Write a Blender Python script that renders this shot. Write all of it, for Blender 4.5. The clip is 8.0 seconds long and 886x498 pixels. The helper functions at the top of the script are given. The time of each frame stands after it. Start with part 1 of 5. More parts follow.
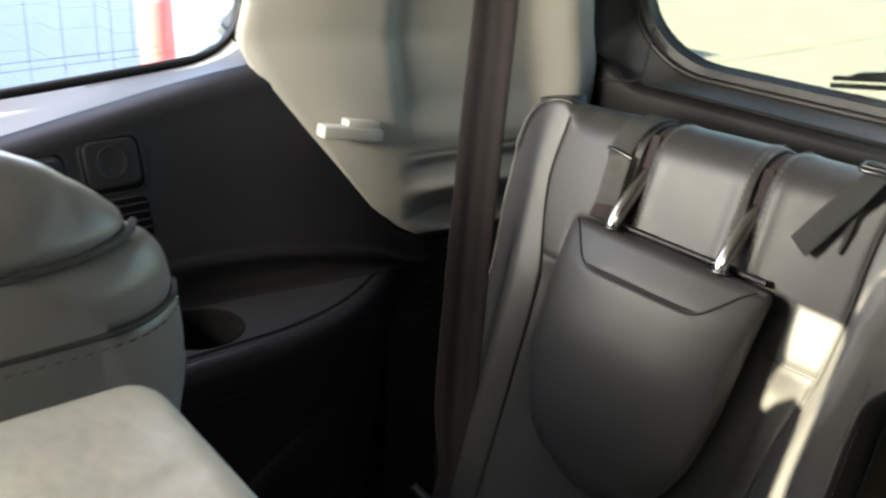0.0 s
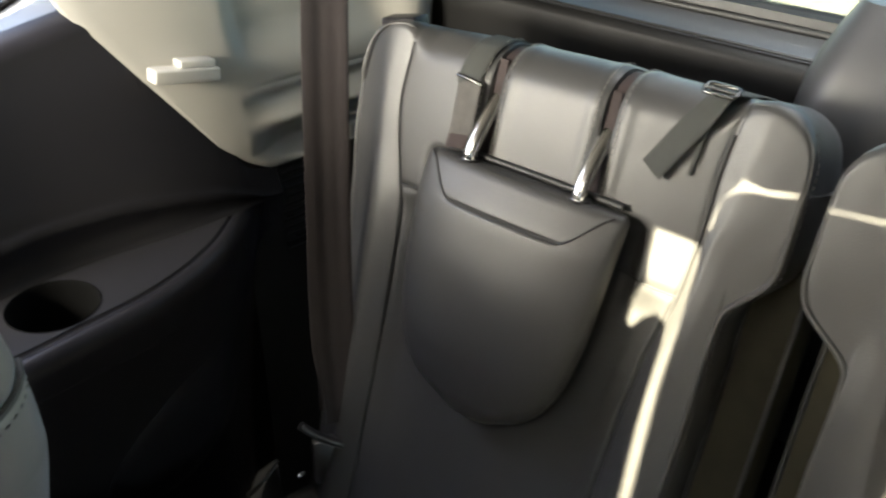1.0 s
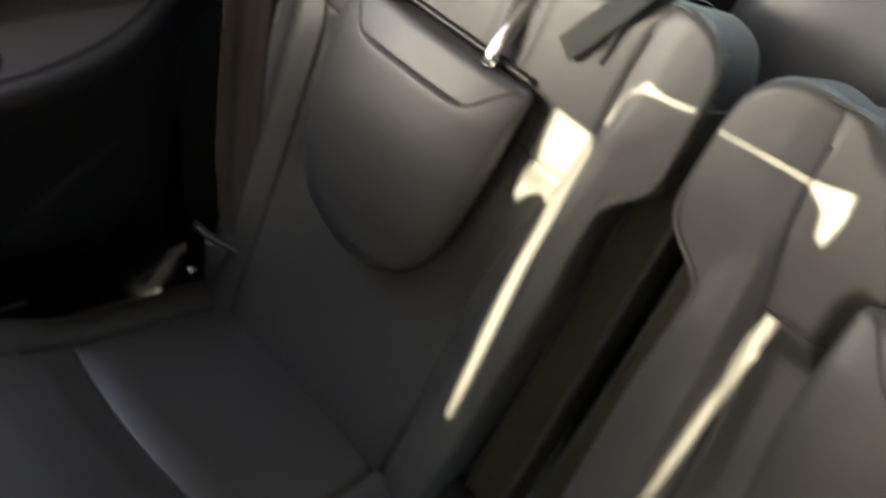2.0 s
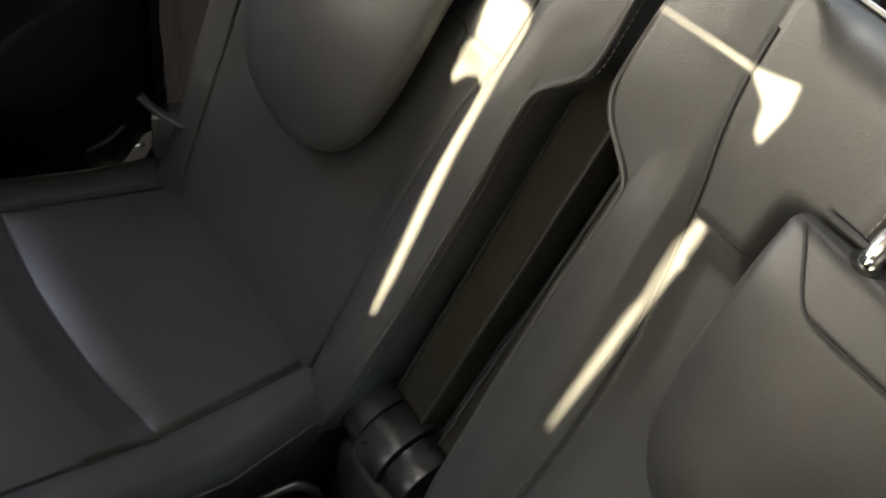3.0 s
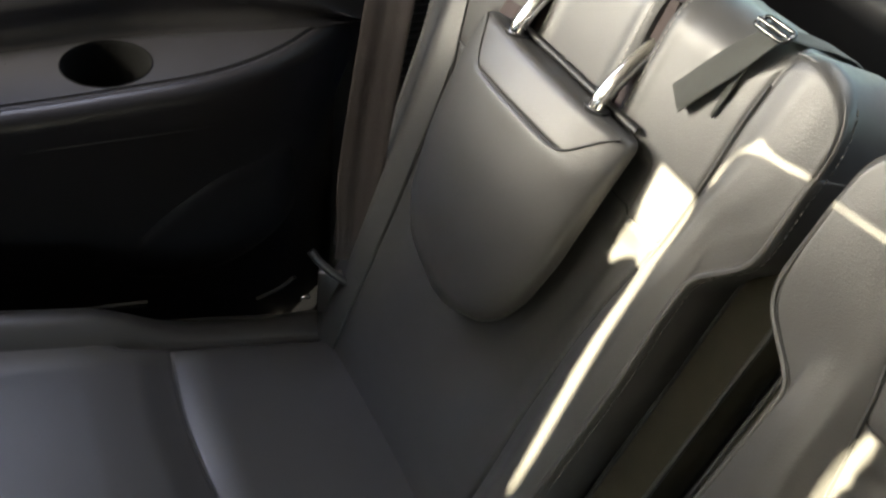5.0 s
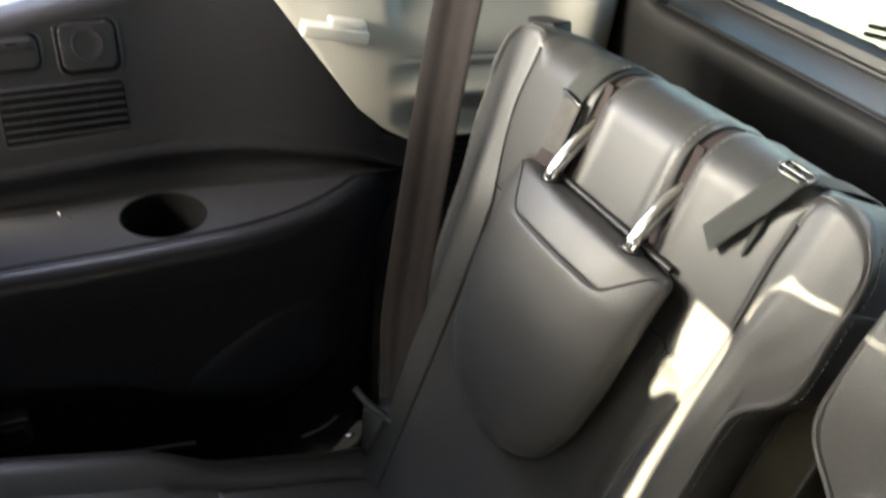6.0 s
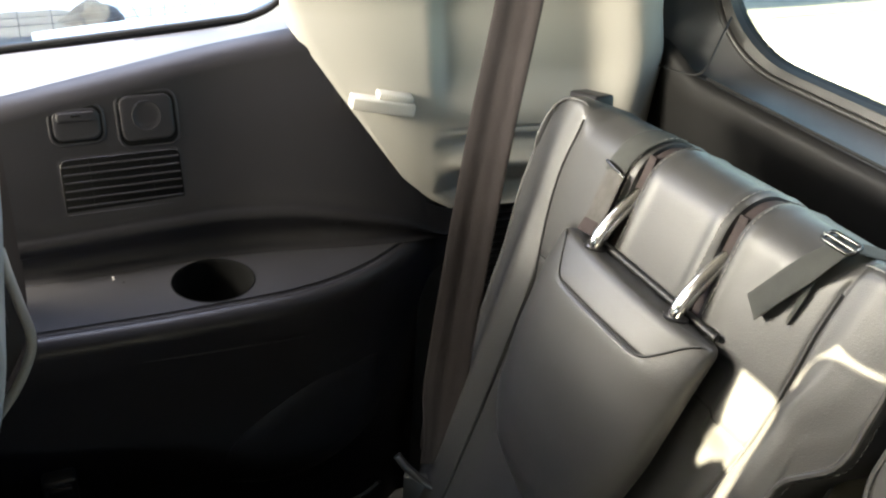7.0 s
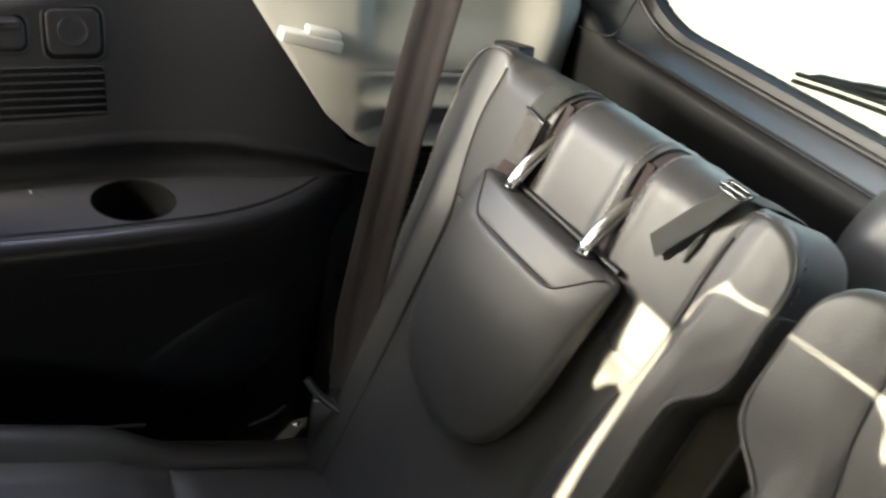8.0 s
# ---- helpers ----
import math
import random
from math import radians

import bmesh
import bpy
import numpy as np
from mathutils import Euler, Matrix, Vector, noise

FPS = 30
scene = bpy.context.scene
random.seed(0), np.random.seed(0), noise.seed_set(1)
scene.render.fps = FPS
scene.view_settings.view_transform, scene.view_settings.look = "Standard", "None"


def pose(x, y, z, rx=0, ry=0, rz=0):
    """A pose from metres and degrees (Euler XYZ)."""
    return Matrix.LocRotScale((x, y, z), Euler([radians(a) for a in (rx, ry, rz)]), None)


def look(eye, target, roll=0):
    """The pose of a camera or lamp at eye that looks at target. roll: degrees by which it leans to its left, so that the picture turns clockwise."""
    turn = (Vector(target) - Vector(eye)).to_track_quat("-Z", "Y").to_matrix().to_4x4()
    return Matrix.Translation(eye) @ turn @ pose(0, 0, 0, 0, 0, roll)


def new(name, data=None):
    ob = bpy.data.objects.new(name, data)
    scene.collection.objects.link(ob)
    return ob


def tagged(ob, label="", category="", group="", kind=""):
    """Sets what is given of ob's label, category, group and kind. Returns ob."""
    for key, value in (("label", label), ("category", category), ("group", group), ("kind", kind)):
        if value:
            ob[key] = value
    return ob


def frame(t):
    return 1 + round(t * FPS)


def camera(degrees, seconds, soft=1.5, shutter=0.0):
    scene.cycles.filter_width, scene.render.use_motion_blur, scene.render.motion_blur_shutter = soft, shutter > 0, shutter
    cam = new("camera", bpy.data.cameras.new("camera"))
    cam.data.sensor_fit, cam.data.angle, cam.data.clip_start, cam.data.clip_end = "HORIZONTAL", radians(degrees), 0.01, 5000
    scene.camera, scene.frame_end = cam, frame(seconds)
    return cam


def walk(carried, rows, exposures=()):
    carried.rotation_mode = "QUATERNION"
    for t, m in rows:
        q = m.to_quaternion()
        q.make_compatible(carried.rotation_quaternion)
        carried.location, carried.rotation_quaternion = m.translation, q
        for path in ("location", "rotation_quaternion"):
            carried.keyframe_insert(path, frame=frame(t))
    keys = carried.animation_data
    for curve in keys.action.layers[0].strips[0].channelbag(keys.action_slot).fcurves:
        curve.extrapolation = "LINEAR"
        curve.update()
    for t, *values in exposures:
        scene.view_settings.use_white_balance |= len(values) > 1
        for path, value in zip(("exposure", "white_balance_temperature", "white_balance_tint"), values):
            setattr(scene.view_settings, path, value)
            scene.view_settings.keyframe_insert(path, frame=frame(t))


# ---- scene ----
cam = camera(51.2, 8.0, soft=2.2, shutter=0.5)
PATH = [
    (0, (0.116, 0.135, 1.705), (-1.319, 1.294, 0.933), 2.1),
    (0.5, (0.094, 0.157, 1.735), (-1.216, 1.376, 0.842), -1.7),
    (1, (0.076, 0.171, 1.776), (-1.053, 1.453, 0.734), -0.2),
    (1.5, (0.078, 0.2, 1.817), (-0.954, 1.445, 0.64), 4.9),
    (2, (0.11, 0.252, 1.824), (-0.773, 1.391, 0.436), 12.8),
    (2.2, (0.141, 0.261, 1.812), (-0.681, 1.415, 0.4), 15.3),
    (3.3, (0.181, 0.391, 1.759), (-0.72, 1.329, 0.24), 14.2),
    (3.5, (0.186, 0.402, 1.752), (-0.788, 1.314, 0.262), 12.6),
    (4, (0.183, 0.407, 1.749), (-0.951, 1.221, 0.317), 7.9),
    (4.5, (0.173, 0.392, 1.758), (-1.044, 1.188, 0.385), 8.3),
    (5.8, (0.18, 0.367, 1.79), (-1.232, 1.171, 0.623), 5.7),
    (6, (0.187, 0.36, 1.797), (-1.278, 1.163, 0.696), 4.7),
    (6.5, (0.195, 0.348, 1.802), (-1.37, 1.114, 0.82), 3.2),
    (7, (0.197, 0.34, 1.803), (-1.372, 1.106, 0.827), 3.8),
    (7.5, (0.207, 0.323, 1.804), (-1.309, 1.146, 0.793), 5.5),
    (8, (0.233, 0.279, 1.803), (-1.181, 1.252, 0.775), 11.4),
]
walk(cam, [(t, look(eye, target, roll)) for t, eye, target, roll in PATH], exposures=[(0.0, 3.84, 6700, 10), (0.5, 4.48, 6700, 10), (1.0, 4.35, 6800, 10), (1.6, 4.35, 7000, 10), (2.2, 4.48, 7100, 10), (3.5, 4.85, 7150, 10), (4.5, 4.98, 7100, 10), (6.0, 4.81, 6800, 10), (7.0, 4.79, 6850, 10), (8.0, 4.62, 6850, 10)])

# ---- world, sun, exposure ----
SUN_DIR = Vector((0.06, 0.75, -0.62)).normalized()
world = bpy.data.worlds.new("sky")
scene.world = world
world.use_nodes = True
wn = world.node_tree.nodes
sky = wn.new("ShaderNodeTexSky")
sky.sky_type = "NISHITA"
sky.sun_disc = False
sky.sun_elevation = math.asin(-SUN_DIR.z)
sky.sun_rotation = math.atan2(-SUN_DIR.x, -SUN_DIR.y)
wn["Background"].inputs["Strength"].default_value = 0.085
world.node_tree.links.new(sky.outputs[0], wn["Background"].inputs["Color"])
sun_data = bpy.data.lights.new("sun", "SUN")
sun_data.energy, sun_data.angle, sun_data.color = 5.0, radians(0.38), (1.0, 0.92, 0.68)
sun = new("sun", sun_data)
sun.matrix_world = look((-6, -6, 5), Vector((-6, -6, 5)) + SUN_DIR)


def window_lamp(name, at, towards, wide, high, watts, colour, spread=180):
    """Sky light that enters by the upper part of a window."""
    data = bpy.data.lights.new(name, "AREA")
    data.shape, data.size, data.size_y, data.energy, data.color = "RECTANGLE", wide, high, watts, colour
    data.spread = radians(spread)
    ob = new(name, data)
    ob.matrix_world = look(at, towards)
    return ob


window_lamp("quarter_window_light", (-0.962, 0.42, 1.675), (-0.56, 0.42, 1.43), 0.38, 0.24, 0.15, (0.78, 0.79, 1.0))
window_lamp("rear_window_light", (0.02, 1.085, 1.80), (0.02, 1.10, 1.3), 0.80, 0.24, 0.16, (0.90, 0.945, 1.0), 66)
window_lamp("door_window_light", (-0.955, -0.42, 1.73), (-0.1, 0.85, 1.42), 0.90, 0.26, 5.5, (1.0, 0.955, 0.82))


# ---- materials ----
def material(name, base, rough=0.5, metal=0.0, grain=0.0, grain_size=400.0, vary=0.15, vary_size=12.0, spec=0.5, wear=0.0, cells=False, deep=0.0006):
    """A principled surface with two scales of variation and a fine relief."""
    m = bpy.data.materials.new(name)
    m.use_nodes = True
    nt = m.node_tree
    b = nt.nodes["Principled BSDF"]
    b.inputs["Metallic"].default_value = metal
    b.inputs["Specular IOR Level"].default_value = spec
    tc = nt.nodes.new("ShaderNodeTexCoord")
    large = nt.nodes.new("ShaderNodeTexNoise")
    large.inputs["Scale"].default_value = vary_size
    large.inputs["Detail"].default_value = 6
    nt.links.new(tc.outputs["Object"], large.inputs["Vector"])
    mix = nt.nodes.new("ShaderNodeMix")
    mix.data_type = "RGBA"
    mix.inputs["A"].default_value = (*[c * (1 - vary) for c in base], 1)
    mix.inputs["B"].default_value = (*[min(1, c * (1 + vary)) for c in base], 1)
    nt.links.new(large.outputs["Fac"], mix.inputs["Factor"])
    nt.links.new(mix.outputs["Result"], b.inputs["Base Color"])
    rr = nt.nodes.new("ShaderNodeMapRange")
    rr.inputs["To Min"].default_value = max(0.02, rough - 0.07 - wear)
    rr.inputs["To Max"].default_value = min(1, rough + 0.07)
    fine = nt.nodes.new("ShaderNodeTexNoise")
    fine.inputs["Scale"].default_value = vary_size * 6
    fine.inputs["Detail"].default_value = 4
    nt.links.new(tc.outputs["Object"], fine.inputs["Vector"])
    nt.links.new(fine.outputs["Fac"], rr.inputs["Value"])
    nt.links.new(rr.outputs["Result"], b.inputs["Roughness"])
    if grain:
        g = nt.nodes.new("ShaderNodeTexVoronoi" if cells else "ShaderNodeTexNoise")
        g.inputs["Scale"].default_value = grain_size
        nt.links.new(tc.outputs["Object"], g.inputs["Vector"])
        bump = nt.nodes.new("ShaderNodeBump")
        bump.inputs["Strength"].default_value = grain
        bump.inputs["Distance"].default_value = deep
        nt.links.new(g.outputs["Distance" if cells else "Fac"], bump.inputs["Height"])
        nt.links.new(bump.outputs["Normal"], b.inputs["Normal"])
    return m


LEATHER = material("grey_leather", (0.0375, 0.0370, 0.0362), 0.42, grain=0.25, grain_size=900, vary=0.10, vary_size=9, spec=0.50, cells=True)
# grey leather made paler for the second row, standing in for its highlight
LEATHER_LIT = material("lit_grey_leather", (0.125, 0.121, 0.118), 0.33, grain=0.15, grain_size=600, vary=0.06, vary_size=3)
LEATHER_BOLSTER = material("grey_leather_bolster", (0.0395, 0.0386, 0.0372), 0.44, grain=0.25, grain_size=900, vary=0.12, vary_size=7, spec=0.5, cells=True)
# colour of the seams, also laid along creases to paint their shade
SEAM = material("dark_seam_and_crease", (0.02, 0.02, 0.02), 0.7, vary=0.2, vary_size=300)
THREAD = material("grey_thread", (0.19, 0.182, 0.165), 0.7, vary=0.2, vary_size=300)
PLASTIC = material("black_trim_plastic", (0.0165, 0.0157, 0.0180), 0.38, grain=0.35, grain_size=700, vary=0.2, vary_size=5, spec=0.27)
# trim plastic again, its window sheen partly put in as a paler colour
PLASTIC_SHELF = material("sheen_black_shelf_plastic", (0.023, 0.0222, 0.0240), 0.31, grain=0.25, grain_size=700, vary=0.2, vary_size=5, spec=0.55)
# trim plastic lightened for the sill: bright sky light put into the colour
PLASTIC_SILL_LIT = material("skylit_sill_plastic", (0.13, 0.13, 0.133), 0.24, grain=0.1, grain_size=700, vary=0.1, vary_size=5, spec=0.6)
PLASTIC_DARK = material("dark_carpet_plastic", (0.013, 0.013, 0.013), 0.65, grain=0.4, grain_size=500, vary=0.25, vary_size=8)
PLASTIC_GLOSS = material("smooth_black_plastic", (0.02, 0.02, 0.021), 0.3, grain=0.1, grain_size=500, vary=0.15, vary_size=10)
TAILGATE = material("charcoal_tailgate_plastic", (0.060, 0.061, 0.064), 0.42, grain=0.35, grain_size=700, vary=0.15, vary_size=6)
BEIGE = material("beige_pillar_plastic", (0.28, 0.27, 0.243), 0.5, grain=0.25, grain_size=600, vary=0.06, vary_size=4)
# same plastic as the tailgate's, darkened to put shade into the lower trim
TRIM_SHADED = material("shaded_tailgate_trim", (0.0115, 0.0112, 0.0110), 0.5, grain=0.35, grain_size=700, vary=0.2, vary_size=6, spec=0.2)
BEAD = material("grey_rubber_bead", (0.026, 0.026, 0.027), 0.40, grain=0.2, vary=0.15)
# near-black that paints the shade of gaps and of the cup holder
GAP = material("recess_shade_black", (0.003, 0.003, 0.003), 0.9, vary=0.2, spec=0.1)
ARMREST = material("pale_worn_leather", (0.46, 0.448, 0.418), 0.42, grain=1.0, grain_size=42, vary=0.28, vary_size=9, deep=0.0035)
CREAM = material("cream_plastic", (0.50, 0.485, 0.44), 0.4, grain=0.1, vary=0.04)
CHROME = material("chrome", (0.75, 0.74, 0.72), 0.12, 1.0, vary=0.05, vary_size=60)
BUCKLE = material("dark_chrome", (0.09, 0.09, 0.09), 0.25, 1.0, vary=0.1, vary_size=80)
STEEL = material("brushed_steel", (0.22, 0.215, 0.21), 0.34, 1.0, vary=0.1, vary_size=80)
WEB = material("brown_grey_webbing", (0.042, 0.0355, 0.036), 0.72, grain=0.8, grain_size=1400, vary=0.15, vary_size=40, spec=0.12)
STRAP = material("grey_strap_cloth", (0.048, 0.050, 0.047), 0.8, grain=0.8, grain_size=1300, vary=0.15, vary_size=60, spec=0.12)
STRAP_WORN = material("worn_brown_strap", (0.080, 0.076, 0.071), 0.8, grain=0.9, grain_size=1100, vary=0.35, vary_size=70, spec=0.12)
THREAD_DARK = material("dull_grey_thread", (0.060, 0.057, 0.053), 0.7, vary=0.2, vary_size=300)
MAUVE = material("mauve_lining_cloth", (0.036, 0.027, 0.026), 0.7, grain=0.5, grain_size=900, vary=0.3, vary_size=60, spec=0.15)
SLOT = material("brown_lining", (0.007, 0.0048, 0.004), 0.75, grain=0.5, grain_size=900, vary=0.25, vary_size=50, spec=0.12)
OLIVE = material("brown_seat_carpet", (0.027, 0.0245, 0.017), 0.85, grain=0.8, grain_size=900, vary=0.25, vary_size=40, spec=0.12)
CARPET = material("black_carpet", (0.015, 0.015, 0.016), 0.95, grain=1.0, grain_size=900, vary=0.3, vary_size=60)
PAVER = material("pale_paver_concrete", (0.52, 0.475, 0.45), 0.9, grain=0.6, grain_size=60, vary=0.08, vary_size=2.0)
RUBBER = material("black_rubber", (0.012, 0.012, 0.012), 0.5, grain=0.2, vary=0.2)
HEADLINER = material("beige_headliner", (0.10, 0.095, 0.086), 0.9, grain=0.6, grain_size=900, vary=0.05)
CONCRETE = material("pale_concrete", (0.175, 0.171, 0.158), 0.9, grain=0.6, grain_size=60, vary=0.12, vary_size=1.5)
EARTH = material("brown_mulch", (0.045, 0.036, 0.030), 0.95, grain=1.0, grain_size=40, vary=0.5, vary_size=14)
ROCK = material("brown_rock", (0.026, 0.020, 0.017), 0.9, grain=1.0, grain_size=30, vary=0.5, vary_size=9)
WHITE = material("white_paint", (0.8, 0.8, 0.78), 0.5, vary=0.04, vary_size=3)
RED = material("red_paint", (0.62, 0.11, 0.10), 0.35, vary=0.1, vary_size=3)


def glass_material(name, tint):
    m = bpy.data.materials.new(name)
    m.use_nodes = True
    nt = m.node_tree
    nt.nodes.remove(nt.nodes["Principled BSDF"])
    mix = nt.nodes.new("ShaderNodeMixShader")
    clear = nt.nodes.new("ShaderNodeBsdfTransparent")
    clear.inputs["Color"].default_value = (*tint, 1)
    gloss = nt.nodes.new("ShaderNodeBsdfGlossy")
    gloss.inputs["Roughness"].default_value = 0.02
    mix.inputs[0].default_value = 0.05
    nt.links.new(clear.outputs[0], mix.inputs[1])
    nt.links.new(gloss.outputs[0], mix.inputs[2])
    nt.links.new(mix.outputs[0], nt.nodes["Material Output"].inputs["Surface"])
    return m


GLASS = glass_material("clear_glass", (0.90, 0.93, 0.93))
GLASS_TINTED = glass_material("tinted_glass", (0.58, 0.61, 0.56))


def sun_mask_material():
    """Thin cloth of the added mask; passes light but for a dense rear end."""
    m = bpy.data.materials.new("sun_mask_cloth")
    m.use_nodes = True
    nt = m.node_tree
    nt.nodes.remove(nt.nodes["Principled BSDF"])
    mix = nt.nodes.new("ShaderNodeMixShader")
    tc = nt.nodes.new("ShaderNodeTexCoord")
    xyz = nt.nodes.new("ShaderNodeSeparateXYZ")
    ramp = nt.nodes.new("ShaderNodeMapRange")
    ramp.inputs["From Min"].default_value, ramp.inputs["From Max"].default_value = 0.05, 0.12
    ramp.inputs["To Min"].default_value, ramp.inputs["To Max"].default_value = 0.92, 0.06
    nt.links.new(tc.outputs["Object"], xyz.inputs[0])
    nt.links.new(xyz.outputs["Y"], ramp.inputs["Value"])
    nt.links.new(ramp.outputs["Result"], mix.inputs[0])
    a, b = nt.nodes.new("ShaderNodeBsdfDiffuse"), nt.nodes.new("ShaderNodeBsdfTranslucent")
    a.inputs["Color"].default_value = (0.22, 0.21, 0.19, 1)
    b.inputs["Color"].default_value = (0.50, 0.50, 0.50, 1)
    nt.links.new(a.outputs[0], mix.inputs[1])
    nt.links.new(b.outputs[0], mix.inputs[2])
    nt.links.new(mix.outputs[0], nt.nodes["Material Output"].inputs["Surface"])
    return m


SUN_MASK = sun_mask_material()


# ---- mesh helpers ----
def empty(name, label="", category="", group="", kind="", at=(0, 0, 0)):
    ob = new(name)
    ob.location = at
    ob.empty_display_size = 0.05
    return tagged(ob, label, category, group, kind)


def mesh_ob(name, verts, faces, mat, parent=None, label="", smooth=True):
    me = bpy.data.meshes.new(name)
    me.from_pydata([tuple(v) for v in verts], [], faces)
    me.validate()
    bm = bmesh.new()
    bm.from_mesh(me)
    bmesh.ops.remove_doubles(bm, verts=bm.verts, dist=1e-6)
    bmesh.ops.recalc_face_normals(bm, faces=bm.faces)
    bm.to_mesh(me)
    bm.free()
    me.materials.append(mat)
    if smooth:
        me.shade_smooth()
        me.set_sharp_from_angle(angle=radians(48))
    ob = new(name, me)
    if parent:
        ob.parent = parent
        ob.matrix_parent_inverse = Matrix.Translation(parent.location).inverted() if parent.type == "EMPTY" else Matrix.Identity(4)
    if label:
        ob["label"] = label
    return ob


def grid_faces(rows, cols, wrap=False, off=0):
    out = []
    for r in range(rows - 1):
        for c in range(cols if wrap else cols - 1):
            a, b = off + r * cols + c, off + r * cols + (c + 1) % cols
            out.append((a, b, b + cols, a + cols))
    return out


def grid(rows, wrap=False, caps=False):
    """Vertices and faces of a sheet (or a closed tube) through rows of points."""
    n = len(rows[0])
    verts = [p for row in rows for p in row]
    faces = grid_faces(len(rows), n, wrap)
    if caps:
        faces.append(tuple(range(n))[::-1])
        faces.append(tuple(range((len(rows) - 1) * n, len(rows) * n)))
    return verts, faces


def tube(points, radius, sides=10, caps=True, flat=None):
    """A round rod through the points; flat: (width, thickness) of a ribbon, lying across the direction given third."""
    pts = [Vector(p) for p in points]
    rows, up = [], None
    for i, p in enumerate(pts):
        d = (pts[min(i + 1, len(pts) - 1)] - pts[max(i - 1, 0)]).normalized()
        if up is None:
            up = d.orthogonal().normalized()
        up = (up - d * up.dot(d)).normalized()
        side = d.cross(up)
        rad = radius[i] if isinstance(radius, (list, tuple)) else radius
        rows.append([p + up * rad * math.cos(a) + side * rad * math.sin(a) for a in (2 * math.pi * k / sides for k in range(sides))])
    return grid(rows, True, caps)


def ribbon(points, width, thick, across, waves=0.0):
    """A band of cloth with rounded edges."""
    rows, across = [], Vector(across).normalized()
    pts = [Vector(p) for p in points]
    widths = width if isinstance(width, list) else [width] * len(pts)
    for i, p in enumerate(pts):
        width = widths[i]
        d = (pts[min(i + 1, len(pts) - 1)] - pts[max(i - 1, 0)]).normalized()
        a = (across - d * across.dot(d)).normalized()
        n = d.cross(a)
        row = []
        ks = [-1, -0.9, -0.6, -0.3, 0, 0.3, 0.6, 0.9, 1] if not waves else [-1, -0.94] + [k / 8 for k in range(-7, 8)] + [0.94, 1]
        bend = lambda k: waves * (math.cos(k * 3.0) + 0.22 * math.cos(k * 9.0 + 0.06 * i))  # noqa: E731
        for k in ks:
            row.append(p + a * k * width / 2 + n * (thick / 2 * (0.3 if abs(k) == 1 else 1) + bend(k)))
        for k in ks[::-1]:
            row.append(p + a * k * width / 2 + n * (-thick / 2 * (0.3 if abs(k) == 1 else 1) + bend(k)))
        rows.append(row)
    return grid(rows, True, True)


def smooth_line(points, n):
    """n points along a Catmull-Rom curve through the points."""
    pts = [Vector(p) for p in points]
    pts = [2 * pts[0] - pts[1], *pts, 2 * pts[-1] - pts[-2]]
    out = []
    for k in range(n):
        s = k / (n - 1) * (len(pts) - 3)
        i = min(int(s), len(pts) - 4)
        t = s - i
        a, b, c, d = pts[i : i + 4]
        out.append(0.5 * (2 * b + (c - a) * t + (2 * a - 5 * b + 4 * c - d) * t * t + (3 * b - a - 3 * c + d) * t**3))
    return out


def interp(x, xs, ys):
    return float(np.interp(x, xs, ys))


def soft(x, xs, ys, w=0.012):
    """A table read with its corners rounded."""
    return sum(interp(x + w * k, xs, ys) for k in (-1.5, -1, -0.5, 0, 0.5, 1, 1.5)) / 7


def step(x, a, b):
    t = min(1, max(0, (x - a) / (b - a)))
    return t * t * (3 - 2 * t)


def box(name, lo, hi, mat, parent=None, label="", bevel=0.004, segments=2, m=None):
    bm = bmesh.new()
    bmesh.ops.create_cube(bm, size=1)
    size = [b - a for a, b in zip(lo, hi)]
    mid = [(a + b) / 2 for a, b in zip(lo, hi)]
    bmesh.ops.scale(bm, vec=size, verts=bm.verts)
    bmesh.ops.translate(bm, vec=mid, verts=bm.verts)
    if bevel:
        bmesh.ops.bevel(bm, geom=bm.edges[:], offset=min(bevel, min(size) * 0.45), segments=segments, affect="EDGES", profile=0.5)
    if m:
        bmesh.ops.transform(bm, matrix=m, verts=bm.verts)
    v, f = [tuple(x.co) for x in bm.verts], [tuple(x.index for x in y.verts) for y in bm.faces]
    bm.verts.index_update()
    bm.free()
    return mesh_ob(name, v, f, mat, parent, label)


def rounded(w, h, r, n=6):
    """Points of a rounded rectangle about the origin."""
    out = []
    for cx, cy, a0 in ((w / 2 - r, h / 2 - r, 0), (-w / 2 + r, h / 2 - r, 90), (-w / 2 + r, -h / 2 + r, 180), (w / 2 - r, -h / 2 + r, 270)):
        for k in range(n + 1):
            a = radians(a0 + 90 * k / n)
            out.append((cx + r * math.cos(a), cy + r * math.sin(a)))
    return out


# ---- the third-row seats ----
BACK_Y, BACK_Z, LEAN_BACK = 0.74, 1.014, math.atan(0.338)
CA, SA = math.cos(LEAN_BACK), math.sin(LEAN_BACK)
XC1, XC2 = -0.405, 0.166


def on_back(u, v, w, xc=XC1):
    """A place on a seat back: u across, v up along it, w out of it."""
    return Vector((xc + u, BACK_Y + SA * v - CA * w, BACK_Z + CA * v + SA * w))


def v_of(z):
    return (z - BACK_Z) / CA


H_Z = [0.84, 0.95, 1.09, 1.20, 1.262, 1.300, 1.314, 1.325, 1.335, 1.351, 1.41, 1.44]
H_W = [0.200, 0.213, 0.220, 0.224, 0.223, 0.224, 0.235, 0.247, 0.256, 0.260, 0.259, 0.258]
S_Z = [0.84, 1.00, 1.08, 1.18, 1.235, 1.275, 1.300, 1.36, 1.41, 1.50]
S_W = [0.150, 0.153, 0.153, 0.158, 0.166, 0.1745, 0.181, 0.185, 0.184, 0.192]
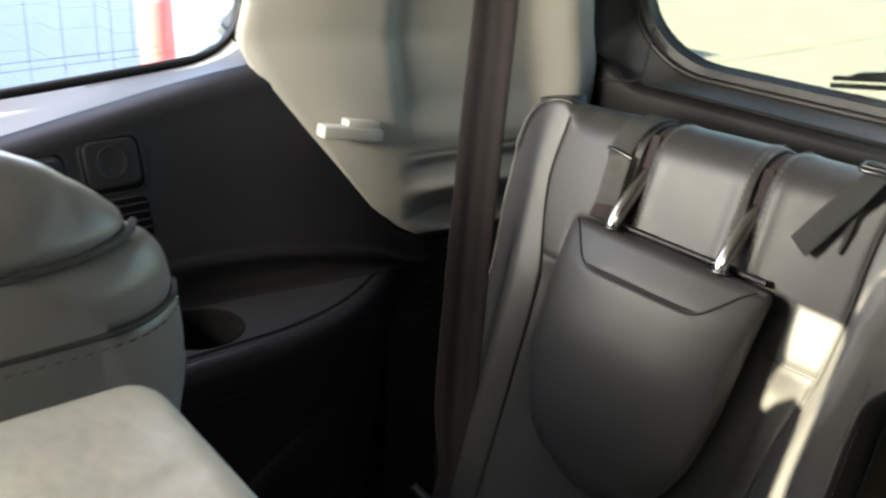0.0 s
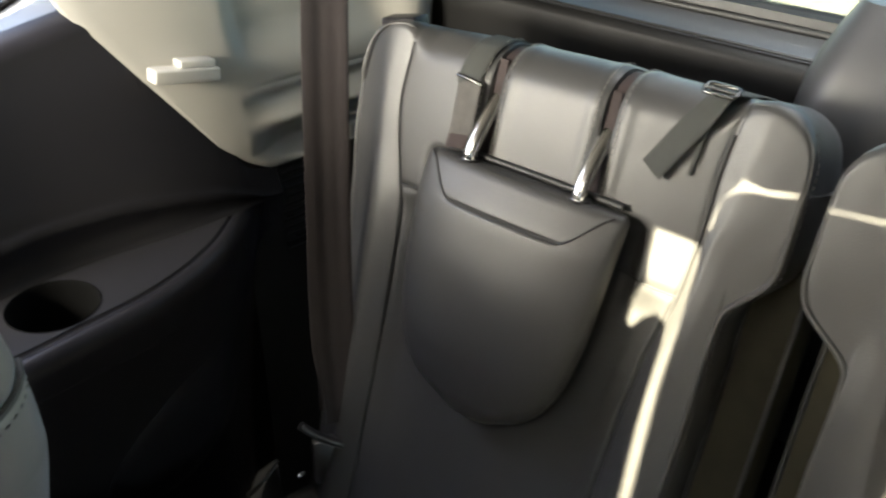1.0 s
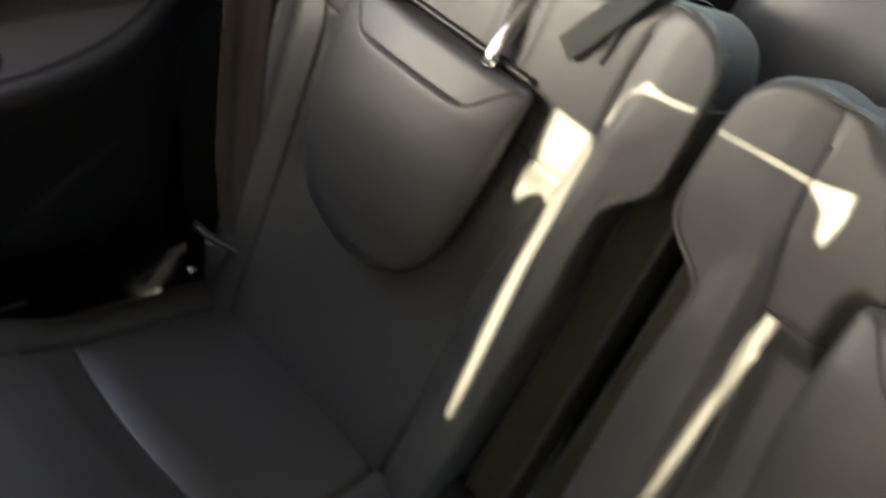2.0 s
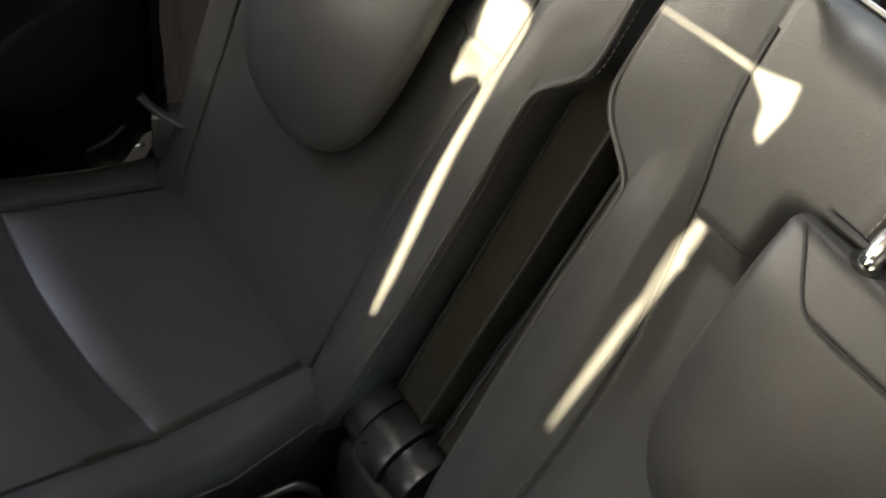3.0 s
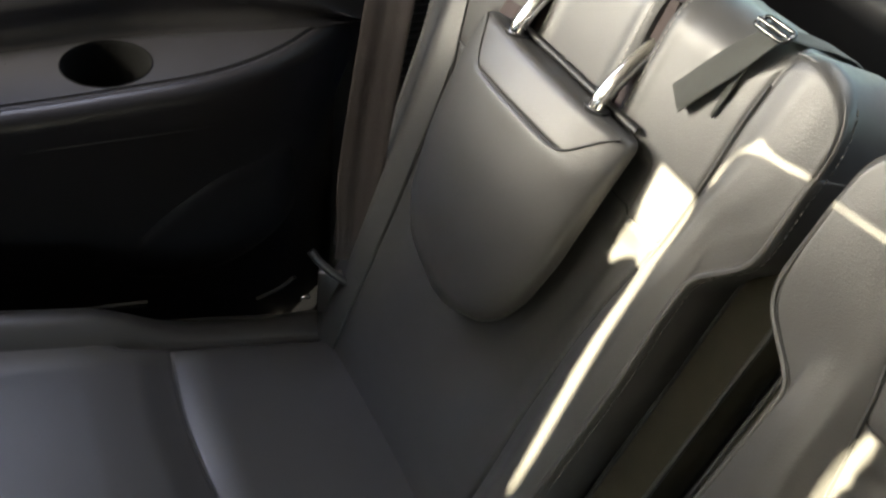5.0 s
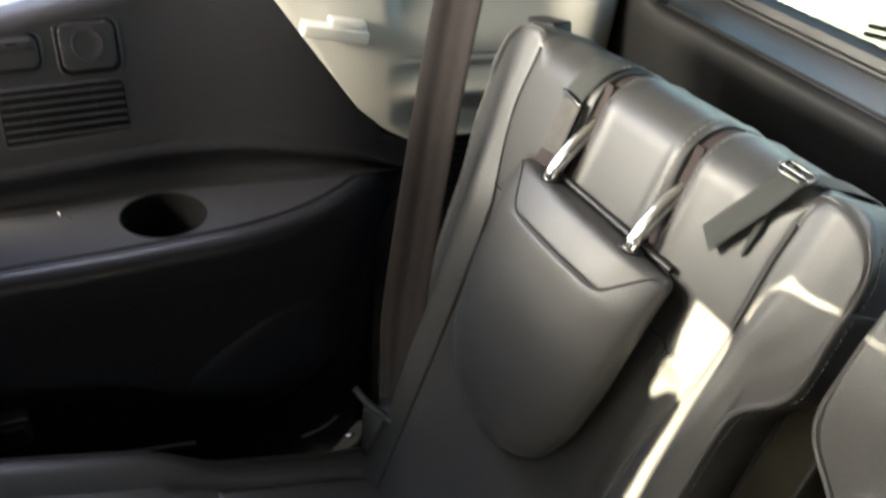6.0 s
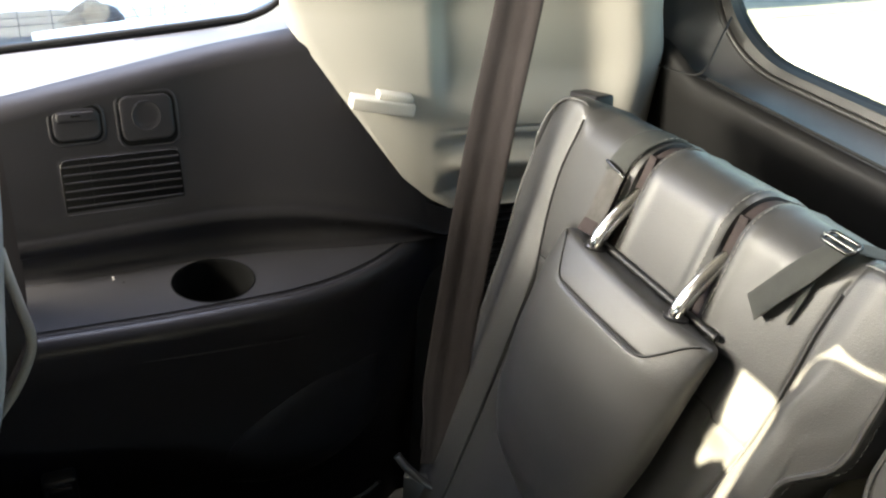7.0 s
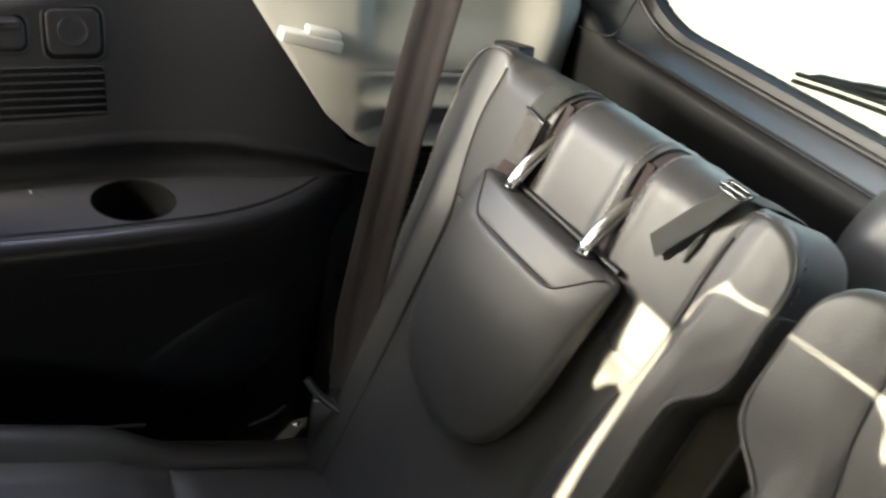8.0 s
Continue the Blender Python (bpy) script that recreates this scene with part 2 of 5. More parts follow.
L_Z = [0.84, 1.10, 1.20, 1.273, 1.297, 1.336, 1.384, 1.44, 1.50]
L_W = [0.150, 0.152, 0.156, 0.160, 0.167, 0.182, 0.193, 0.188, 0.188]
V_LOW, V_TOP, R_TOP, DEEP = v_of(0.85), v_of(1.474), 0.040, 0.095
WIDER = {"seat": 0.0, "lift": 0.0}  # the seat in the middle has the wider shoulders and the higher seam


def half_width(z, u=1.0):
    """The half width on the side of the aisle (u > 0) or of the window, where the bolster runs straight down."""
    if u > 0:
        return soft(z, H_Z, H_W, 0.005) + WIDER["seat"] * (0.35 + 0.65 * step(z, 1.29, 1.33))
    return soft(z, [0.84, 1.05, 1.137, 1.207, 1.27, 1.366, 1.44], [0.222, 0.228, 0.234, 0.241, 0.248, 0.256, 0.258], 0.02)


def seam_at(z, u=1.0):
    return soft(z, S_Z, S_W, 0.01) + 0.8 * WIDER["seat"] * step(z, 1.30, 1.42) if u > 0 else soft(z, L_Z, L_W, 0.014)


def relief(u, z, h):
    """How far the padding of a seat back stands out of its plane."""
    a, s = abs(u), seam_at(z, u)
    f = 0.0
    if a > s:  # bolster
        q = (a - s) / max(0.01, h - s)
        rise = 0.012 * step(q, 0.0, 0.4) - 0.004 * step(q, 0.6, 1.0) if u > 0 else 0.007 * step(q, -0.1, 0.4) - 0.020 * step(q, 0.35, 1.2)
        f += rise * (0.35 + 0.65 * step(1.30 - z, -0.05, 0.04))
    else:
        low = max(step(1.301 + WIDER["lift"] - z, 0.0, 0.034), step(1.354 + WIDER["lift"] - z, 0.0, 0.022) * step(0.142 - a, 0.0, 0.022))
        f += 0.004 * (1 - (a / s) ** 2) * (1 - low)
        dish = step(z, 0.93, 1.15)
        f -= low * (0.003 + 0.008 * dish * step(s - a, 0.0, 0.03))
    f -= (0.0036 - 0.0022 * step(z, 1.28, 1.32) if u > 0 else 0.0006) * math.exp(-(((a - s) / 0.0028) ** 2))
    if a < s:
        f -= 0.002 * math.exp(-(((z - 1.297 - WIDER["lift"]) / 0.003) ** 2))
    # slots for the head restraint's rods
    for c in (-0.067, 0.067):
        d = abs(u - c)
        f -= 0.032 * (1 - step(d, 0.0052, 0.0068)) * step(z, 1.338, 1.352)
        f -= 0.0016 * (1 - step(d, 0.0068, 0.0115)) * step(z, 1.338, 1.36)
        f += 0.0012 * math.exp(-(((d - 0.0190) / 0.006) ** 2)) * step(z, 1.335, 1.36)
    # roll of the edge
    e = h - a
    if e < 0.004:
        k = 1 - e / 0.004
        f -= 0.0025 * (1 - math.sqrt(max(0, 1 - k * k)))
    return f


def corner_drop(u, h):
    """How far the rounded shoulder falls below the top."""
    q = min(1, max(0, (abs(u) - 0.19) / (h - 0.19)))
    return 0.068 * (1 - (1 - q**3) ** (1 / 3))


def top_radius(u):
    """The top rolls over softly between the seams and breaks at a piped edge beyond them."""
    return R_TOP - 0.030 * step(abs(u), 0.165, 0.205)


def edge_height(q, sgn):
    """Height of the outer edge of a row of the back: the shoulders are lower than the middle."""
    return BACK_Z + CA * (V_LOW + q * (V_TOP + 0.035 * (sgn * 0.25 - 0.15) - 0.010 - 0.068 - V_LOW))


def seat_back_mesh():
    cols = [(0, 0.0)]
    for seg, count in enumerate((34, 40, 44, 40, 34)):
        for k in range(1, count + 1):
            q = k / count
            cols.append((seg, 0.5 * q + 0.5 * (0.5 - 0.5 * math.cos(math.pi * q))))
    sides = [(0.0008, 0.0015), (0.002, 0.008), (0.004, 0.03), (0.002, 0.06), (-0.004, DEEP)]
    rows = []

    def put(u, v, w, arc):
        """Up the straight part, over the front edge, along the top and down behind."""
        r = top_radius(u)
        if arc is None:
            return (u, v, w)
        if arc <= 90:
            a = radians(arc)
            return (u, v + (r + w) * math.sin(a), -r + (r + w) * math.cos(a))
        if arc < 100:
            q = (arc - 90) / 10
            return (u, v + r + w - 0.003 * q, -r + (-(DEEP - 0.02) + r) * q)
        a = radians(arc - 100)
        return (u, v + r + w - 0.003 - 0.02 * (1 - math.cos(a)), -(DEEP - 0.02) - 0.02 * math.sin(a))

    steps = [(k / 170, None) for k in range(171)] + [(1, a) for a in np.linspace(8, 90, 14)] + [(1, a) for a in (92, 95, 98, 100, 130, 160, 190)]
    for q, arc in steps:
        row = []
        zz = BACK_Z + CA * (V_LOW + q * (V_TOP - R_TOP - V_LOW))
        wide = {-1: half_width(edge_height(q, -1), -1), 1: half_width(edge_height(q, 1), 1)}
        stops = [-wide[-1], -seam_at(zz, -1), -0.067, 0.067, seam_at(zz), wide[1]]
        for seg, c in cols:
            u = stops[seg] + (stops[seg + 1] - stops[seg]) * c
            h = wide[1 if u > 0 else -1]
            v = V_LOW + q * (V_TOP + 0.035 * (u - 0.15) - top_radius(u) - corner_drop(u, h) - V_LOW)
            w = relief(u, BACK_Z + CA * v + (0.03 if arc else 0), h)
            row.append(put(u, v, w, arc))
        left, right = row[0], row[-1]
        for a, b in sides:
            row.insert(0, (left[0] - a, left[1], max(-DEEP, left[2] - b)))
            row.append((right[0] + a, right[1], max(-DEEP, right[2] - b)))
        rows.append(row)
    return grid(rows)




def back_line(fn, z0, z1, n=60, lift=0.0):
    """A line over the padding, u given by height."""
    pts = []
    for k in range(n):
        z = z0 + (z1 - z0) * k / (n - 1)
        u = fn(z)
        pts.append((u, v_of(z), relief(u, z, half_width(z, u)) + lift))
    return pts


HR_S, HR_T, HR_OFF = [-0.1, 0, 0.06, 0.16, 0.4, 0.75, 0.92, 1.0, 1.1], [0.024, 0.026, 0.031, 0.0385, 0.0435, 0.044, 0.036, 0.020, 0.01], 0.001


def seam_row(u):
    """The sewn line of a head restraint runs level and swings up to the corners."""
    return 0.162 - 0.162 * step(abs(u), 0.064, 0.120)


def headrest_mesh():
    """The head restraint, folded down against the back: rows from its upper end to its rounded lower end."""
    rows = []
    zt, zb = 1.352, 1.105
    n = 112
    levels = list(np.linspace(0, 0.2, 56)) + list(np.linspace(0.212, 1, 50))
    for q in levels:
        s = q
        v = v_of(zt) + (v_of(zb) - v_of(zt)) * s
        hw = soft(s, [-0.1, 0.0, 0.15, 0.5, 0.72, 0.86, 0.95, 1.0, 1.1], [0.121, 0.122, 0.121, 0.115, 0.104, 0.086, 0.060, 0.026, 0.0], 0.03)
        th = soft(s, HR_S, HR_T, 0.03)
        if q < 0.04:
            kk = 1 - q / 0.04
            hw -= 0.008 * (1 - math.sqrt(1 - kk * kk))
            th -= 0.006 * (1 - math.sqrt(1 - kk * kk))
        row = []
        for j in range(n):
            a = 2 * math.pi * j / n
            ca, sa = math.cos(a), math.sin(a)
            p = 3.2
            rr = (abs(ca) ** p + abs(sa) ** p) ** (-1 / p)
            u, w = hw * rr * ca, th / 2 * rr * sa
            # the groove of the seam across its upper part
            crown = 0.006 * (1 - (u / max(hw, 0.01)) ** 2) if sa > 0 else 0
            groove = 0.0020 * math.exp(-(((s - seam_row(u)) / 0.0085) ** 2)) * (1 - step(abs(u), 0.060, 0.078)) if sa > 0.1 else 0
            row.append((u, v, HR_OFF + th / 2 + w + crown - groove))
        rows.append(row)
    v, f = grid(rows, True)
    top, low = len(v), len(v) + 1
    v += [(0, v_of(zt) + 0.003, 0.014), (0, v_of(zb) - 0.003, 0.009)]
    f += [(j, (j + 1) % n, top) for j in range(n)]
    last = (len(levels) - 1) * n
    f += [(last + j, last + (j + 1) % n, low) for j in range(n)]
    return v, f


HR_V, HR_F = headrest_mesh()


def hr_front(u, s):
    hw, th = 0.1215, soft(s, HR_S, HR_T, 0.03)
    p = 3.2
    w = th / 2 * max(0, 1 - min(1, abs(u) / hw) ** p) ** (1 / p)
    return HR_OFF + th / 2 + w + 0.006 * (1 - (u / hw) ** 2)


def stitches(points, length=0.0046, gap=0.0020, r=0.0006):
    """Short threads along a line."""
    pts = [Vector(p) for p in points]
    verts, faces, run, draw = [], [], 0.0, None
    for a, b in zip(pts, pts[1:]):
        seg = (b - a).length
        d = 0.0
        while d < seg:
            if run % (length + gap) < 1e-9 or draw is None or run - draw >= length + gap:
                draw = run
                p = a.lerp(b, d / seg)
                e = p + (b - a).normalized() * length
                v, f = tube([p, p.lerp(e, 0.5), e], [r * 0.6, r, r * 0.6], 5)
                faces += [tuple(i + len(verts) for i in face) for face in f]
                verts += v
            d += 0.0005
            run += 0.0005
    return verts, faces


def place(points, xc):
    """Points of a seat in the world; the second seat is the mirror image of the first."""
    m = -1 if xc > 0 else 1
    return [on_back(m * p[0], p[1], p[2], xc=xc) for p in points]


def third_row_seat(xc, label, strap_side=1):
    seat = empty("third_row_seat", label, "car seat", "third-row seats", at=(xc, 0.55, 0.62))
    # back
    WIDER["seat"], WIDER["lift"] = (0.030, 0.019) if xc > 0 else (0.0, 0.0)
    lift = WIDER["lift"]
    v, f = seat_back_mesh()
    back = mesh_ob("backrest", place(v, xc), f, LEATHER, seat)
    for sgn in (-1, 1):
        mesh_ob("seam", *tube(place(back_line(lambda z: sgn * seam_at(z, sgn), 0.87, 1.444, 110, 0.0008), xc), 0.0020 if sgn > 0 else 0.0014, 6), SEAM, back)
        # the piped edge: up the side, round the shoulder, in along the top to the seam
        edge = []
        for q in np.linspace(0.03, 1.0, 90):
            h = half_width(edge_height(q, sgn), sgn)
            v = V_LOW + q * (V_TOP + 0.035 * (sgn * h - 0.15) - top_radius(h) - corner_drop(h, h) - V_LOW)
            edge.append((sgn * (h - 0.0005), v, relief(sgn * h, BACK_Z + CA * v, h) + 0.0006))
        for k in range(1, 46):
            u = h - (h - 0.192) * (k / 45) ** 2.2
            v = V_TOP + 0.035 * (sgn * u - 0.15) - corner_drop(u, h) - 0.25 * top_radius(u)
            edge.append((sgn * (u - 0.0005), v, -0.0015))
        thin = [0.0026] * (len(edge) - 10) + [0.0026 - 0.00022 * k for k in range(10)]
        crease = [(p[0] - sgn * 0.0034, p[1] - (0.0030 if i > len(edge) - 30 else 0), p[2] - 0.0004) for i, p in enumerate(edge[:-8])]
        # dark tube that paints the crease's shade beside the piping
        mesh_ob("seam", *tube(place(crease, xc), 0.0012, 6), SEAM, back)
        mesh_ob("piping", *tube(place(edge, xc), thin, 7), LEATHER_BOLSTER, back)
        row = [(p[0] + sgn * 0.0030, p[1] + (0.0028 if i > len(edge) - 30 else 0), p[2] - 0.0085) for i, p in enumerate(edge[:-12])]
        mesh_ob("stitching", *stitches(place(row, xc), r=0.0007), THREAD_DARK, back)
        across = [(u, v_of(1.297 + lift), relief(u, 1.297 + lift, 0.24) + 0.0008) for u in np.linspace(sgn * 0.1, sgn * seam_at(1.297 + lift, sgn), 12)]
        mesh_ob("seam", *tube(place(across, xc), 0.001, 6), SEAM, back)
    for c in (-0.067, 0.067):
        for sgn in (-1, 1):
            line = []
            for k in range(40):
                z = 1.352 + 0.085 * k / 39
                line.append((c + sgn * 0.0135, v_of(z), relief(c + sgn * 0.0135, z, 0.277) + 0.0016))
            for a in np.linspace(10, 100, 12):
                w = relief(c + sgn * 0.0135, 1.46, 0.277)
                line.append((c + sgn * 0.0135, V_TOP + 0.035 * (c - 0.15) - R_TOP + (R_TOP + w + 0.0016) * math.sin(radians(a)), -R_TOP + (R_TOP + w + 0.0016) * math.cos(radians(a))))
            mesh_ob("stitching", *stitches(place(line, xc)), THREAD, back)
        lining = [(c, v_of(1.352 + 0.1 * k / 15), -0.0275) for k in range(16)]
        for a in np.linspace(10, 100, 14):
            lining.append((c, V_TOP + 0.035 * (c - 0.15) - R_TOP + (R_TOP - 0.0270) * math.sin(radians(a)), -R_TOP + (R_TOP - 0.0270) * math.cos(radians(a))))
        fold = [(c + 0.0006, p[1] if p[2] > -0.03 and i < 16 else p[1] + 0.0250 * math.sin(radians(10 + 90 * (i - 16) / 13)), p[2] + (0.0250 if i < 16 else 0.0250 * math.cos(radians(10 + 90 * (i - 16) / 13)))) for i, p in enumerate(lining)]
        mesh_ob("slot_fold", *ribbon(place(fold, xc), 0.0112, 0.0030, (1, 0, 0)), MAUVE, back, "mauve lining cloth folded in the slot")
        mesh_ob("slot_lining", *ribbon(place(lining, xc), 0.0125, 0.003, (1, 0, 0)), SLOT, back)
    # plastic shell behind the padding
    shell = []
    for k in range(40):
        q = k / 39
        v = V_LOW + q * (V_TOP - 0.030 - V_LOW)
        z = BACK_Z + CA * v
        h = half_width(z) - 0.006
        if v > V_TOP - 0.062:
            h = 0.15 + 0.100 * math.sqrt(max(0, 1 - ((v - V_TOP + 0.062) / 0.058) ** 2))
        shell.append([(-h, v, -DEEP + 0.02), (-h, v, -DEEP - 0.012), (-h + 0.015, v, -DEEP - 0.03), (h - 0.015, v, -DEEP - 0.03), (h, v, -DEEP - 0.012), (h, v, -DEEP + 0.02)])
    v, f = grid(shell, True, True)
    mesh_ob("back_shell", place(v, xc), f, PLASTIC_DARK, seat, "black plastic back shell")
    # head restraint
    rest = mesh_ob("head_restraint", place([(p[0], p[1] + lift / CA, p[2]) for p in HR_V], xc), HR_F, LEATHER, seat, "grey leather head restraint folded forward")
    line = []
    for u in np.linspace(-0.112, 0.112, 80):
        s = seam_row(u)
        z = 1.352 + lift - 0.247 * s
        line.append((u, v_of(z), hr_front(u, s) + 0.0004 - 0.0014 * (1 - step(abs(u), 0.060, 0.078))))
    mesh_ob("seam", *tube(place(line, xc), 0.0013, 6), SEAM, rest)
    bar = [(u, v_of(1.3575 + lift), 0.008) for u in np.linspace(-0.108, 0.109, 14)]
    mesh_ob("cover_edge", *tube(place(bar, xc), 0.0035, 8), RUBBER, rest)
    for c in (-0.067, 0.067):
        rod = smooth_line([on_back(c, v_of(1.344 + lift), 0.018, xc), on_back(c, v_of(1.360 + lift), 0.020, xc), on_back(c, v_of(1.385 + 0.7 * lift), 0.011, xc),
                           on_back(c, v_of(1.41), -0.004, xc), on_back(c, v_of(1.425), -0.016, xc)], 24)
        mesh_ob("rod", *tube(rod, 0.0080, 14), CHROME, rest, "bent chrome rod")
        collar = [on_back(c, v_of(1.3515 + lift), 0.0185, xc), on_back(c, v_of(1.3545 + lift), 0.0190, xc)]
        mesh_ob("collar", *tube(collar, 0.0120, 14), PLASTIC_GLOSS, rest)
    # cushion
    cushion(xc, seat)
    return seat


def cushion_z(x, y):
    return 0.947 - 0.30 * (y - 0.509)


def cross_seam(u):
    """The sewn line across a cushion bows towards its front."""
    return soft(u, [-0.172, -0.12, -0.06, 0.0, 0.066, 0.127, 0.163], [0.505, 0.498, 0.493, 0.494, 0.499, 0.513, 0.522], 0.012)


def cushion(xc, seat):
    y0, y1, m = 0.17, 0.775, -1 if xc > 0 else 1
    cols = 190
    grid_rows = []
    front_pts = [(y0 + 0.0, -0.10), (y0 + 0.0, -0.05), (y0 + 0.004, -0.022), (y0 + 0.014, -0.008), (y0 + 0.03, -0.001)]
    ys = [(a, b) for a, b in front_pts] + [(y, 0.0) for y in list(np.linspace(y0 + 0.034, 0.488, 70)) + list(np.linspace(0.489, 0.536, 46)) + list(np.linspace(0.540, y1, 56))]
    for y, dz in ys:
        row = []
        for j in range(cols + 1):
            c = -1 + 2 * j / cols
            hw = 0.235 if c < 0 else 0.183 + 0.22 * (0.76 - max(y, 0.56))
            u = c * hw
            a = abs(u)
            z = cushion_z(0, y) + dz
            sx = 0.172 if c < 0 else 0.130 + 0.13 * (0.76 - max(y, 0.505))
            if a > sx:
                z += (0.010 if c > 0 else 0.010 - 0.006 * step(y, 0.45, 0.54)) * math.sin(math.pi * min(1, (a - sx) / (hw - sx) * 0.9)) * step(y, y0, y0 + 0.05)
            elif y > cross_seam(u):
                d = y - cross_seam(u)
                z += 0.005 * (1 - (a / sx) ** 2) - 0.0085 * max(0, 1 - d / 0.045) ** 2 * step(sx - a, 0.0, 0.03)
            else:
                d = cross_seam(u) - y
                z += 0.005 * (1 - (a / sx) ** 2) - 0.0085 * (1 - step(d, 0.0, 0.042)) * step(sx - a, 0.0, 0.03) + 0.004 * step(d, 0.01, 0.10)
            if c < 0 and a > sx - 0.03:
                z += 0.017 * step(0.530 - y, 0.0, 0.11) * step(a, sx - 0.03, 0.5 * (sx + hw))
            if y > 0.45:
                z -= 0.005 * math.exp(-(((a - sx) / 0.004) ** 2))
            if a < sx:
                z -= 0.0018 * math.exp(-(((y - cross_seam(u)) / 0.0020) ** 2))
            e = hw - a
            er = 0.025 if c > 0 else 0.025 + 0.033 * step(y, 0.42, 0.54) * (1 - step(y, 0.62, 0.70))
            if e < er:
                k = 1 - e / er
                z -= (0.013 + 0.28 * er) * (1 - math.sqrt(max(0, 1 - k * k)))
            row.append((xc + m * u, y, z))
        l, r = row[0], row[-1]
        for b in (0.01, 0.04, 0.09):
            row.insert(0, (l[0] - 0.002 * m, l[1], l[2] - b))
            row.append((r[0] + 0.002 * m, r[1], r[2] - b))
        grid_rows.append(row)
    c = mesh_ob("cushion", *grid(grid_rows), LEATHER, seat)
    for left in (True, False):
        side = lambda y: -0.172 if left else 0.130 + 0.13 * (0.76 - y)  # noqa: E731
        line = [(xc + m * side(y), y, cushion_z(0, y) - 0.0035) for y in np.linspace(0.505, 0.76, 40)]
        mesh_ob("seam", *tube(line, 0.0012, 6), SEAM, c)
        edge = lambda y: -0.235 if left else 0.183 + 0.22 * (0.76 - max(y, 0.56))  # noqa: E731
        line = [(xc + m * edge(y), y, cushion_z(0, y) - 0.0185) for y in np.linspace(0.21, 0.76, 50)]
        mesh_ob("piping", *tube(line, 0.0022, 6), LEATHER_BOLSTER, c)
    line = [(xc + m * u, cross_seam(u), cushion_z(0, cross_seam(u)) - 0.0100 + 0.005 * (1 - (u / 0.172) ** 2)) for u in np.linspace(-0.150, 0.145, 40)]
    mesh_ob("seam", *tube(line, 0.0010, 6), SEAM, c)
    box("seat_base", (xc - 0.205, 0.24, 0.64), (xc + 0.205, 0.74, 0.84), PLASTIC_DARK, seat, "black plastic seat base", 0.01)
    for sgn in (-1, 1):
        box("seat_foot", (xc + sgn * 0.17 - 0.025, 0.26, 0.60), (xc + sgn * 0.17 + 0.025, 0.72, 0.645), STEEL, seat, "", 0.004)

third_row_seat(XC1, "dark grey leather third-row seat, head restraint folded forward, beside side trim")
third_row_seat(XC2, "dark grey leather third-row seat in the middle with folded head restraint")


# ---- cabin floor, roof and closing walls ----
CABIN_FLOOR, ROOF = 0.60, 1.98
tagged(box("floor", (-1.0, -2.3, CABIN_FLOOR - 0.05), (0.78, 1.36, CABIN_FLOOR), CARPET, bevel=0), "black carpeted cabin floor under the seats", "floor", kind="structure")


def prism(name, outline, holes, place_fn, depth, mat, label, category, kind="structure"):
    """A thick panel with openings: an outline and holes in its own plane, pushed out by depth."""
    bm = bmesh.new()
    def loop(pts):
        vs = [bm.verts.new((p[0], p[1], 0)) for p in pts]
        return [bm.edges.new((vs[i], vs[(i + 1) % len(vs)])) for i in range(len(vs))]
    edges = loop(outline)
    for h in holes:
        edges += loop(h)
    bmesh.ops.triangle_fill(bm, use_beauty=True, use_dissolve=False, edges=edges)
    faces = bm.faces[:]
    ext = bmesh.ops.extrude_face_region(bm, geom=faces)
    for g in ext["geom"]:
        if isinstance(g, bmesh.types.BMVert):
            g.co.z = depth
    bm.verts.index_update()
    v = [place_fn(*x.co) for x in bm.verts]
    f = [tuple(y.index for y in x.verts) for x in bm.faces]
    bm.free()
    return tagged(mesh_ob(name, v, f, mat, smooth=False), label, category, kind=kind)


# roof opening over the second row; unseen mask added, gaps cut for sun patches
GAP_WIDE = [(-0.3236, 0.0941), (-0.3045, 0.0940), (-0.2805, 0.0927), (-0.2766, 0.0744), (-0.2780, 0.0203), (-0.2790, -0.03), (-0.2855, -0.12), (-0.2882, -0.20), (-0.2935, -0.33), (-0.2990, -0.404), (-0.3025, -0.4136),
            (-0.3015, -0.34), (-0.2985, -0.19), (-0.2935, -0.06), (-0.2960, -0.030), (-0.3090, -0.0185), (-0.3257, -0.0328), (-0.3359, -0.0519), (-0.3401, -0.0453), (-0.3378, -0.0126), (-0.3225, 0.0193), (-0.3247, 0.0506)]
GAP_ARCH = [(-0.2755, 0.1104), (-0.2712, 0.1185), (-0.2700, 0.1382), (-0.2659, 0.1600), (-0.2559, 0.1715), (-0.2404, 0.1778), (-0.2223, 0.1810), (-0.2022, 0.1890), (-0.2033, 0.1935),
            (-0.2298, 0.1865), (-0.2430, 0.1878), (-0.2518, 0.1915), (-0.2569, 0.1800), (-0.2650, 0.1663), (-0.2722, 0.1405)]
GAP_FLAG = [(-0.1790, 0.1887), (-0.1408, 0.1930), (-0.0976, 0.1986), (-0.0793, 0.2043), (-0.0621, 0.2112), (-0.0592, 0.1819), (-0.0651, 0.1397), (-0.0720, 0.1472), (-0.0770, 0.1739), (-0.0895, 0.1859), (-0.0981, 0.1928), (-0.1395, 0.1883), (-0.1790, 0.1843)]
